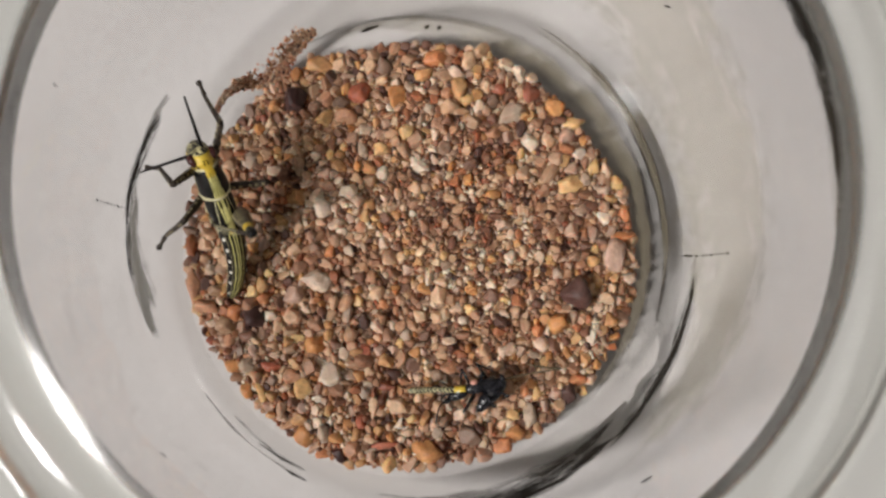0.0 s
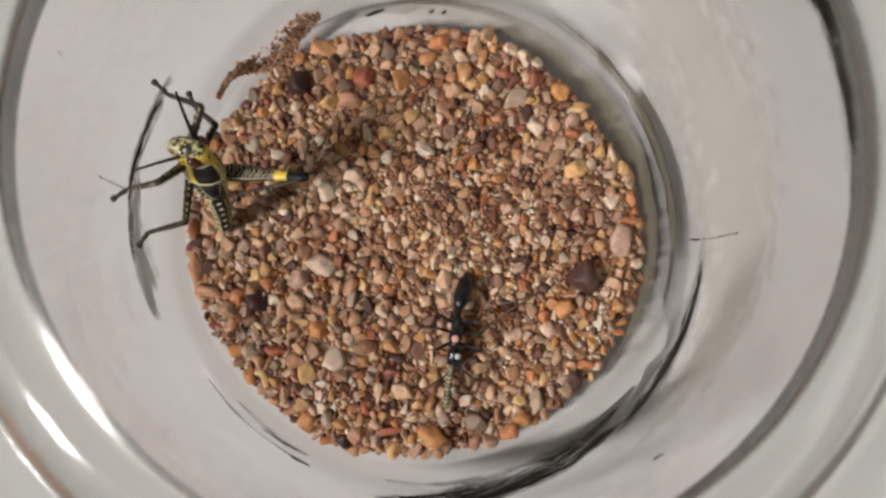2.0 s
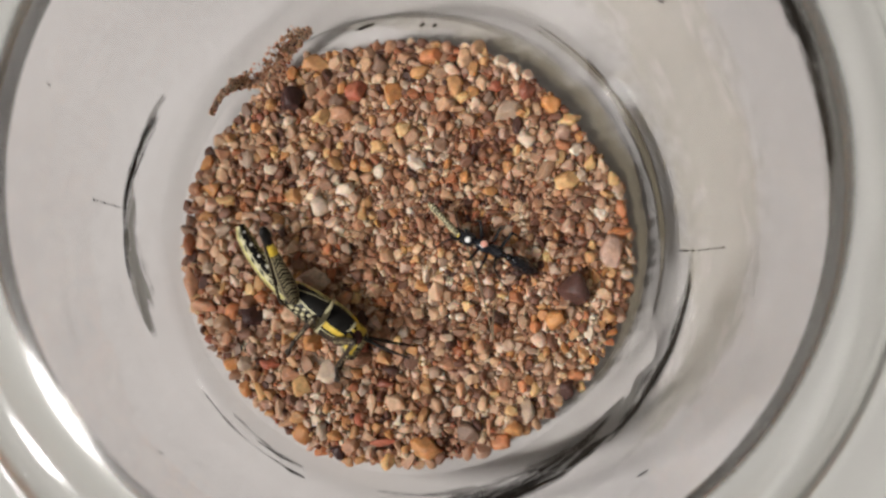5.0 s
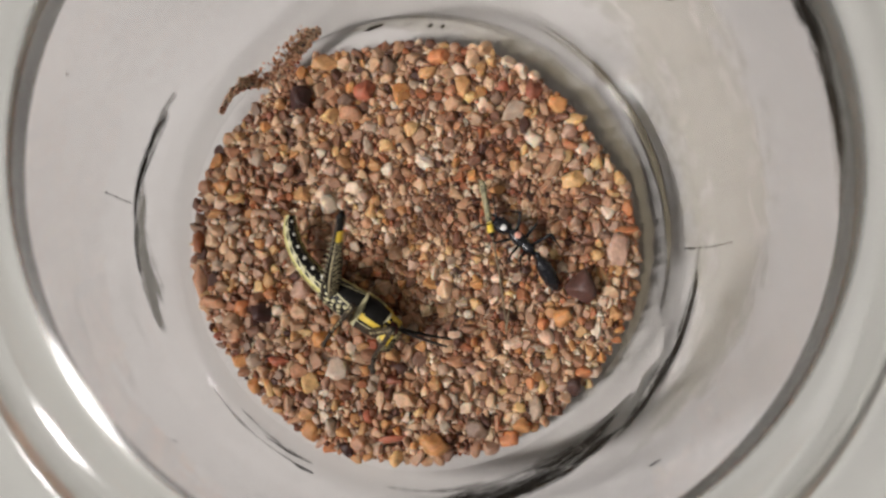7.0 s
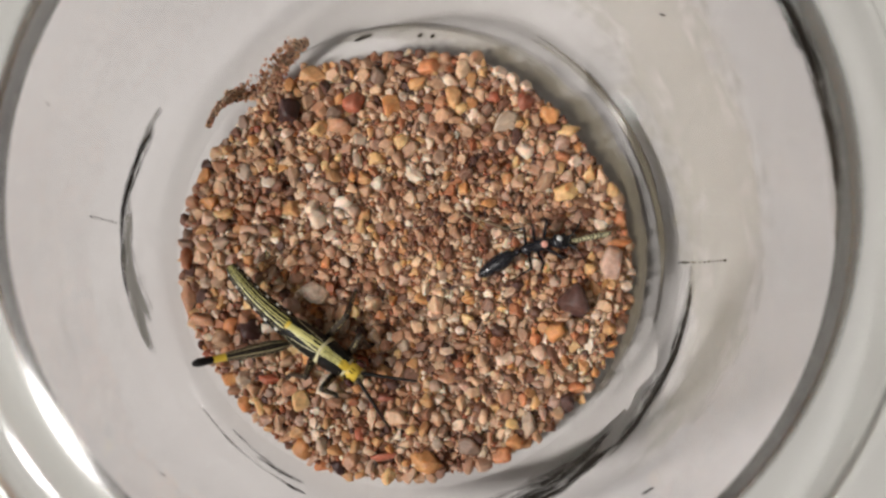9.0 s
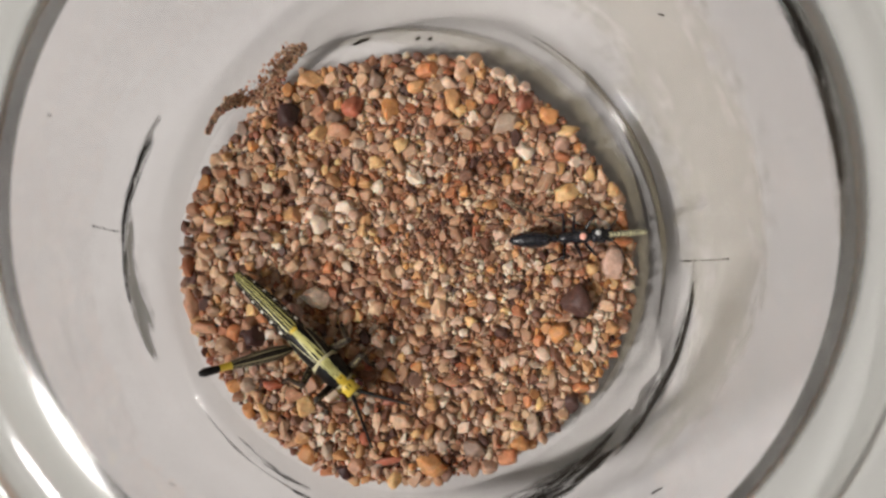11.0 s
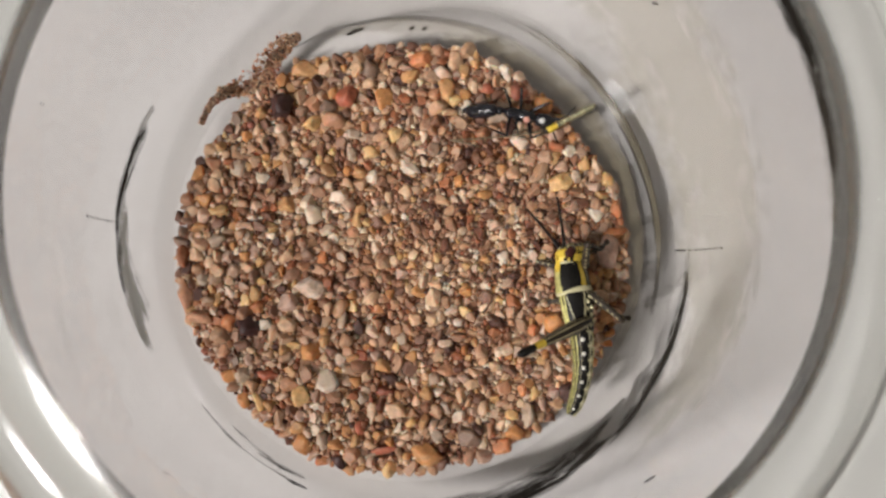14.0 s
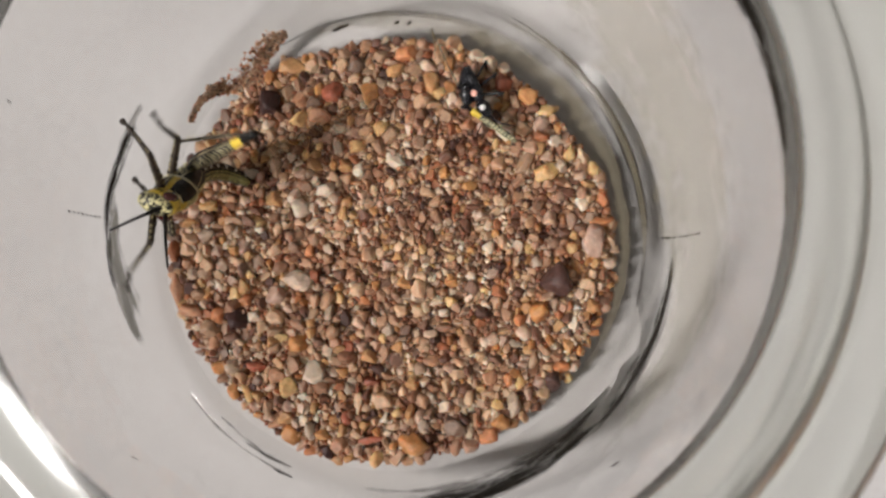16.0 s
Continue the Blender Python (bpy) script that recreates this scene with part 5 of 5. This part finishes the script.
def motions():
    hop(0, (-22.9, 4, 8.6), 110, 38, 13, 30, -16, RF=(-24.6, 16.3, 8.9, -21.7, 10.4, 13.1), LF=(-30.1, 6.7, 9.1, -25.1, 3.6, 14.0), LM=(-29.8, -1.4, 5.1, -25.4, 0.7, 11.3), knee=(-17.8, -1.9, 16.0), feelers=((-30.2, 6.0, 11.3), (-26.7, 15.0, 11.3)))
    hop(0.5, (-23.4, 5.2, 11.9), 86, 59.7, 78.6, 27.5, 43.5, RF=(-24.0, 15.7, 11.4, -21.0, 10.7, 16.6), LF=(-29.8, 6.2, 14.4, -24.7, 3.5, 19.4), LM=(-29.8, -1.5, 9.2, -25.9, 0.7, 15.4), knee=(-13.3, 5.6, 13.4), feelers=((-27.6, 7.3, 18.3), (-21.3, 13.1, 18.3)))
    hop(1, (-23.9, 4, 11.4), 93.5, 55.1, 84.4, 12.5, 35.6, RF=(-24.5, 15.3, 10.5, -21.8, 9.7, 15.2), LF=(-32.2, 4.9, 14.1, -27.0, 3.1, 19.1), LM=(-30.5, -2.3, 10.3, -24.8, -1.0, 15.0), knee=(-12.3, 5.1, 7.8), feelers=((-27.6, 6.7, 17.8), (-21.5, 12.4, 17.8)))
    hop(1.5, (-23.7, 2.7, 14.8), 100.6, 73.3, 65.6, 9.5, 1.9, RF=(-28.0, 11.8, 17.3, -23.2, 7.4, 21.3), RM=(-24.6, 13.0, 11.5, -23.0, 7.7, 17.0), LF=(-31.4, 3.8, 17.8, -26.6, -0.1, 22.0), LM=(-29.8, -2.0, 11.2, -25.4, -2.6, 17.2), knee=(-13.0, 2.1, 15.5), feelers=((-30.8, 3.1, 19.2), (-24.8, 10.0, 19.2)))
    hop(2, (-23.5, 2.7, 14.8), 109.7, 77.8, 56.6, 9, -5.7, RF=(-27.9, 11.5, 17.6, -22.6, 7.2, 21.3), RM=(-25.2, 11.5, 13.1, -21.9, 6.1, 17.9), LF=(-32.2, -0.5, 17.4, -26.4, -0.0, 22.1), LM=(-30.6, -4.5, 11.9, -24.7, -2.9, 16.4), knee=(-12.7, 2.1, 15.3), feelers=((-31.5, 1.7, 19.2), (-26.2, 9.2, 19.2)))
    hop(2.5, (-24.4, 2, 14.8), 125.3, 69.7, 38.2, -1.4, -27.2, RF=(-27.9, 12.0, 16.2, -23.7, 7.2, 20.5), RM=(-25.0, 13.0, 12.7, -22.6, 6.5, 16.7), LF=(-33.3, -2.3, 16.1, -28.3, -1.0, 21.3), LM=(-30.5, -4.2, 12.0, -24.7, -3.2, 16.7), knee=(-13.2, 1.4, 15.7), feelers=((-30.3, 2.7, 19.3), (-25.7, 9.2, 19.3)))
    hop(3, (-24.9, 2.5, 14.8), 153.9, 74.8, 6.2, 16.1, -34.7, RF=(-27.8, 12.2, 17.0, -23.9, 6.9, 21.0), RM=(-25.1, 15.9, 11.5, -24.1, 9.1, 15.2), LF=(-33.1, -2.1, 17.2, -27.0, -1.2, 21.2), LM=(-30.2, -3.2, 11.3, -25.0, -2.3, 16.7), knee=(-13.5, 6.2, 15.5), toe=(-20.6, 12.1, 18.6), feelers=((-31.9, 0.9, 19.8), (-27.6, 6.6, 19.8)))
    hop(3.2, (-24.9, 2.5, 14.8), 153.9, 74.8, 6.2, 16.1, -34.7, RF=(-27.8, 12.2, 17.0, -23.9, 6.9, 21.0), RM=(-25.1, 15.9, 11.5, -24.1, 9.1, 15.2), LF=(-33.1, -2.1, 17.2, -27.0, -1.2, 21.2), LM=(-30.2, -3.2, 11.3, -25.0, -2.3, 16.7), knee=(-13.5, 6.2, 15.5), toe=(-20.6, 12.1, 18.6), feelers=((-31.9, 0.9, 19.8), (-27.6, 6.6, 19.8)))
    hop(3.25, (-22.6, -0.5, 11.0), 90, 20, 0, 0, -10)
    hop(3.3, (-21.7, -2.2, 10.0), 40, 10, -30, 0, -10)
    hop(3.35, (-17.6, -5.4, 6.0), -5, 0, -60, 0, -10)
    hop(3.4, (-14.3, -8.4, 3.0), -26, 0, -80, 18, 0, knee=(-12.9, -1.6, 10.5))
    hop(3.5, (-13.8, -9.7, 3.0), -34, 0, -80, 0, -12, knee=(-13.2, -3.3, 10.5))
    hop(3.7, (-13.4, -8.7, 3.0), -47, 0, -75, 6, 0, knee=(-11.3, -2.1, 10.4))
    hop(4, (-13.4, -9.4, 3.0), -58, 0, -72, -6, -18, knee=(-11.2, -1.1, 10.4), feelers=((-3.6, -14.1, 4.5), (-2.3, -15.6, 4.5)))
    hop(4.2, (-13.0, -9.7, 3.0), -51, 0, -70, -6, -6, knee=(-16.9, -1.5, 10.4))
    hop(6.3, (-8.2, -8.9, 3.0), -28, 0, -75, 0, 54, knee=(-11.5, -1.3, 10.4))
    hop(6.5, (-8.4, -9.4, 3.0), -30, 0, -75, 12, 54, knee=(-7.1, -1.8, 10.4))
    hop(7, (-7.5, -9.0, 3.0), -33, 0, -75, 12, 54, knee=(-9.7, -1.2, 10.4))
    hop(7.5, (-6.9, -9.8, 3.0), -35, 0, -70, -12, 54, toe=(-27.7, -6.0, 2.0), knee=(-16.3, -3.7, 10.4))
    hop(8, (-9.2, -10.8, 3.0), -39, 0, -65, 0, 54, knee=(-9.7, -3.0, 10.3))
    hop(8.2, (-10.0, -9.5, 3.0), -40, 0, -40, 30, 0, knee=(-19.3, -6.9, 9.7))
    hop(8.5, (-10.0, -12.1, 3.2), -32, 0, -5, 30, 0, RF=(-9.4, -18.5, 0.3), knee=(-24.9, -13.3, 4.9), feelers=((0.9, -14.9, 4.7), (-3.6, -21.2, 4.7)))
    hop(9, (-10.8, -11.8, 3.2), -36, 0, 0, 18, 0, LM=(-6.2, -3.8, 0.3), RF=(-9.3, -17.6, 0.3), knee=(-24.6, -13.4, 6.6), feelers=((2.2, -16.0, 4.7), (-3.0, -21.0, 4.7)))
    hop(9.2, (-10.3, -11.6, 3.2), -40, 0, 0, 6, -18, knee=(-24.0, -13.6, 6.5), feelers=((1.5, -15.3, 4.7), (-3.1, -21.0, 4.7)))
    hop(11.3, (-11.7, -12.8, 3.2), -50, 0, 0, -6, -18, knee=(-23.9, -13.6, 8.1))
    hop(11.5, (-12.9, -13.3, 3.2), -66, 0, 0, -24, -6, RF=(-17.3, -24.9, 2.0), knee=(-24.0, -12.3, 8.8), feelers=((-8.2, -22.9, 4.7), (-13.0, -25.5, 4.7)))
    hop(12, (-14.2, -16.0, 3.2), -95, 0, 0, -36, -18, RF=(-21.9, -21.5, 2.3), knee=(-19.5, -6.6, 8.8), feelers=((-10.6, -27.8, 4.7), (-20.2, -23.7, 4.7)))
    hop(12.5, (-13.8, -16.0, 3.2), -97, 0, 0, -42, 0, LF=(-11.2, -26.0, 0.3), RF=(-22.0, -21.2, 2.0), knee=(-21.4, -5.9, 8.2), feelers=((-10.5, -29.2, 4.7), (-19.7, -24.4, 4.7)))
    hop(13, (-14.5, -16.2, 3.2), -96, 0, 0, -30, -18, LF=(-11.4, -25.2, 0.3), RF=(-22.3, -20.8, 2.0), knee=(-19.4, -7.6, 8.8), feelers=((-11.0, -28.3, 4.7), (-20.5, -23.7, 4.7)))
    hop(13.1, (-15.4, -15.2, 3.2), -104, 0, 0, -60, -24, knee=(-19.9, -10.9, 8.8))
    hop(13.15, (-13.4, -20.0, 5.0), -70, 0, -10, 0, -10)
    hop(13.2, (-7.7, -26.8, 7.0), -30, 5, -20, 0, -10)
    hop(13.3, (9.2, -19.9, 9.0), 25, 5, -45, 0, -10)
    hop(13.4, (19.1, -7.7, 4.0), 82, 0, -65, -6, 18, knee=(13.4, -15.6, 11.3))
    hop(13.5, (19.0, -7.6, 4.0), 77, 0, -65, -24, 18, knee=(11.8, -14.8, 11.3))
    hop(13.7, (19.2, -7.1, 4.0), 90, 0, -65, 24, 18, knee=(11.5, -13.8, 10.4))
    hop(14, (18.9, -6.8, 4.0), 98, 0, -65, 24, 24, RM=(26.0, -10.1, 0.3), knee=(11.7, -13.8, 10.3))
    hop(14.3, (19.6, -8.0, 4.0), 97, 0, -60, 42, 18, knee=(11.7, -15.8, 8.9))
    hop(14.5, (22.6, 5.5, 4.2), 122, 5, -28, 54, 6, RF=(25.3, 14.4, 1.0), RM=(28.9, 4.5, 1.0), knee=(24.4, -4.0, 10.3), feelers=((11.8, 10.0, 6.2), (22.0, 14.1, 6.2)))
    hop(15, (20.5, 3.3, 4.0), 136, 0, -12, 36, -36, RF=(26.4, 11.7, 0.5), knee=(26.6, -2.2, 11.5), feelers=((10.3, 6.0, 5.5), (16.6, 11.3, 5.5)))
    hop(15.3, (18.2, 3.8, 3.6), 143, 0, -6, 12, -30, RF=(27.2, 9.8, 0.8), knee=(27.9, 0.6, 8.9), feelers=((6.4, 7.6, 5.1), (16.0, 12.2, 5.1)))
    hop(15.5, (16.9, 4.2, 3.6), 141, 0, -3, 12, -12, RF=(27.1, 9.4, 0.5), knee=(27.8, 0.2, 8.8), feelers=((5.7, 7.7, 5.1), (16.0, 12.2, 5.1)))
    hop(15.53, (16.9, 4.2, 3.6), 141, 0, -3, 12, -12, RF=(27.1, 9.4, 0.5), knee=(27.8, 0.2, 8.8), feelers=((5.7, 7.7, 5.1), (16.0, 12.2, 5.1)))
    hop(15.57, (12.4, 5.2, 6.0), 165, 5, 10, 0, -10)
    hop(15.6, (1.9, 5.1, 8.0), 175, 10, -15, 0, -10)
    hop(15.65, (-14.0, 5.8, 9.0), 185, 25, -40, 0, -10)
    hop(15.7, (-23.5, 5.6, 12.5), -112.4, 51.7, -107.7, 35.8, 67.3, RF=(-28.5, 11.0, 16.6, -23.3, 6.9, 20.6), RM=(-21.7, 16.7, 12.6, -22.1, 10.0, 17.2), LF=(-31.7, 1.9, 12.8, -26.0, -0.3, 17.1), knee=(-12.9, 4.2, 15.9), feelers=((-23.3, -5.8, 19.7), (-29.1, 0.3, 19.7)))
    hop(15.8, (-23.5, 5.6, 12.5), -112.4, 51.7, -107.7, 35.8, 67.3, RF=(-28.5, 11.0, 16.6, -23.3, 6.9, 20.6), RM=(-21.7, 16.7, 12.6, -22.1, 10.0, 17.2), LF=(-31.7, 1.9, 12.8, -26.0, -0.3, 17.1), knee=(-12.9, 4.2, 15.9), feelers=((-23.3, -5.8, 19.7), (-29.1, 0.3, 19.7)))
    hop(16, (-23.2, 4.2, 12.4), -104.3, 58.1, -101.6, 19.8, 62.9, RF=(-27.8, 11.1, 16.6, -24.0, 5.7, 20.6), RM=(-25.6, 13.0, 12.0, -22.0, 8.1, 17.0), LF=(-29.3, -6.0, 12.1, -25.0, -2.0, 17.1), knee=(-13.7, 9.1, 17.5), feelers=((-23.4, -7.9, 19.4), (-28.5, -0.7, 19.4)))
    ant_key(0, (4.5, -18.3), (7.5, -17.4), (6.6, -20.8), 40, (5.6, -17.8, 2.6), (0.3, -17.9, 2.6), (14.9, -15.8, 1.2))
    ant_key(0.5, (4.9, -18.3), (7.9, -17.6), (7.2, -20.9), 40, (5.9, -18.0, 2.6), (0.8, -18.4, 2.6), (14.9, -17.7, 1.2))
    ant_key(1, (5.3, -17.8), (7.7, -15.9), (10.3, -14.3), 10, (5.8, -17.6, 1.9), (1.6, -19.7, 2.2), (14.5, -14.8, 1.2))
    ant_key(1.5, (4.7, -15.5), (7.5, -13.7), (12.6, -10.1), 0, (4.7, -15.8, 1.9), (0.1, -17.4, 2.2), (13.3, -13.1, 1.2))
    ant_key(2, (3.8, -16.1), (3.9, -13.1), (5.4, -6.1), 0, (3.7, -15.2, 1.4), (2.8, -20.6, 2.2), (8.8, -11.6, 1.2))
    ant_key(2.5, (3.3, -16.3), (3.7, -12.5), (4.4, -5.2), 0, (3.6, -15.2, 1.4), (2.7, -21.2, 2.2), (9.0, -11.0, 1.2))
    ant_key(3, (2.6, -9.0), (5.1, -6.5), (9.8, -0.7), 0, (2.9, -8.8, 1.9), (-0.7, -11.8, 2.2), (10.5, -7.6, 1.2))
    ant_key(3.2, (1.8, -4.9), (5.7, -3.7), (14.1, -2.0), 0, (2.3, -4.9, 1.9), (-2.3, -5.4, 2.2), (11.8, -6.4, 1.2))
    ant_key(3.3, (4.6, -1.7), (7.8, -2.0), (14.4, -2.1), 0, (5.0, -1.9, 1.9), (-0.3, -1.1, 2.2), (11.7, -7.8, 1.2))
    ant_key(3.5, (4.1, 0.5), (8.1, -0.6), (14.3, -3.1), 0, (4.5, -0.8, 1.9), (1.6, 3.3, 2.2), (8.3, -10.6, 1.2))
    ant_key(4, (5.8, 1.1), (8.5, -1.4), (13.4, -5.0), 0, (6.1, 0.2, 1.9), (2.5, 5.2, 2.2), (9.3, -11.8, 1.2))
    ant_key(6.3, (5.8, -1.5), (9.7, -1.6), (15.5, -2.0), 0, (6.2, -2.3, 1.9), (2.5, 0.7, 2.2), (9.5, -12.8, 1.2))
    ant_key(6.5, (7.0, 0.3), (10.8, -1.2), (16.7, -3.5), 0, (7.4, -0.5, 1.9), (3.5, 2.7, 2.2), (9.8, -12.9, 1.2))
    ant_key(7, (8.1, 1.9), (11.8, -1.0), (16.1, -6.2), 0, (8.3, 0.1, 1.9), (7.1, 6.8, 2.2), (10.1, -12.8, 1.2))
    ant_key(7.5, (8.1, 1.3), (11.4, -2.0), (16.1, -6.1), 0, (8.4, 0.2, 1.9), (6.8, 6.1, 2.2), (9.8, -12.4, 1.2))
    ant_key(8, (12.2, 3.2), (13.8, -0.4), (16.5, -7.0), 0, (12.3, 2.3, 1.9), (11.4, 7.9, 2.2), (12.8, -10.2, 1.2))
    ant_key(8.2, (13.8, 2.8), (13.4, -1.0), (12.5, -5.5), 0, (13.7, 1.1, 1.4), (15.0, 7.0, 2.2), (9.4, -5.9, 1.2))
    ant_key(8.5, (18.4, 1.4), (15.2, -0.2), (9.0, -4.2), 0, (17.0, 0.8, 1.4), (23.0, 1.6, 2.2), (8.1, 3.4, 1.2))
    ant_key(9, (19.0, 0.9), (14.7, 0.2), (8.1, -3.0), 0, (17.3, 0.6, 1.4), (23.8, 1.8, 2.2), (5.7, 4.6, 1.2))
    ant_key(9.2, (18.8, 1.3), (14.6, 0.2), (8.2, -3.0), 0, (17.0, 0.7, 1.4), (23.5, 2.3, 2.2), (5.7, 4.6, 1.2))
    ant_key(11.3, (23.4, 2.3), (19.4, 2.0), (11.6, 2.2), 0, (21.7, 2.1, 1.4), (28.0, 2.1, 3.2), (10.1, 6.5, 1.2))
    ant_key(11.5, (22.4, 3.8), (18.9, 3.3), (11.5, 3.2), 0, (20.9, 3.5, 1.4), (27.2, 5.4, 3.2), (9.9, 3.0, 1.2))
    ant_key(12, (21.2, 6.2), (17.7, 5.6), (10.1, 4.9), 0, (19.7, 5.9, 1.4), (26.1, 9.2, 3.2), (8.3, 5.7, 1.2))
    ant_key(12.5, (19.8, 10.0), (17.0, 8.8), (9.0, 8.0), 0, (18.6, 9.4, 1.4), (23.9, 13.2, 3.2), (6.3, 7.1, 1.2))
    ant_key(13, (18.8, 11.1), (15.5, 11.5), (8.1, 12.9), 10, (18.3, 11.1, 1.9), (23.4, 13.3, 3.2), (6.1, 8.3, 1.2))
    ant_key(13.3, (17.5, 11.8), (14.6, 12.5), (8.1, 14.8), 20, (16.8, 11.6, 1.9), (22.5, 13.3, 3.2), (5.5, 9.6, 1.2))
    ant_key(13.5, (17.2, 13.1), (13.4, 14.1), (8.0, 16.0), 30, (16.1, 12.9, 1.9), (22.5, 14.8, 3.2), (5.1, 10.4, 1.2))
    ant_key(13.7, (17.3, 13.4), (13.8, 14.5), (7.6, 16.5), 35, (16.4, 13.1, 1.9), (22.9, 15.9, 3.2), (4.7, 11.7, 1.2))
    ant_key(14, (18.6, 13.8), (13.8, 15.1), (7.9, 16.3), 35, (17.1, 13.3, 1.9), (23.3, 16.2, 3.2), (4.5, 12.4, 1.2))
    ant_key(14.3, (18.3, 13.2), (13.7, 14.4), (7.9, 16.6), 35, (16.9, 12.8, 1.9), (22.9, 15.9, 3.2), (4.9, 11.9, 1.2))
    ant_key(14.5, (18.7, 13.0), (13.0, 14.2), (7.0, 14.9), 35, (16.8, 12.5, 1.9), (22.8, 16.0, 3.2), (4.8, 12.0, 1.2))
    ant_key(15, (15.4, 12.3), (12.0, 13.2), (6.3, 16.0), 20, (14.7, 11.8, 1.9), (21.3, 13.1, 2.2), (4.5, 7.8, 1.2))
    ant_key(15.3, (16.9, 13.1), (13.2, 14.4), (8.5, 17.1), 20, (15.0, 12.7, 1.9), (20.4, 11.4, 2.2), (7.7, 20.6, 1.2))
    ant_key(15.5, (13.2, 13.6), (11.6, 15.9), (8.7, 14.8), 30, (11.9, 14.2, 1.9), (17.3, 11.9, 2.2), (6.5, 25.4, 0.3))
    ant_key(16, (11.7, 14.1), (10.5, 17.5), (9.3, 14.3), 30, (10.0, 14.8, 1.9), (14.9, 10.9, 2.2), (4.4, 28.4, 0.3))
    for ob, rows in TRACKS.values():
        if rows[0][0] > 0:
            rows.insert(0, (0.0, rows[0][1]))
        if rows[-1][0] < 16:
            rows.append((16.0, rows[-1][1]))
        walk(ob, rows)


motions()
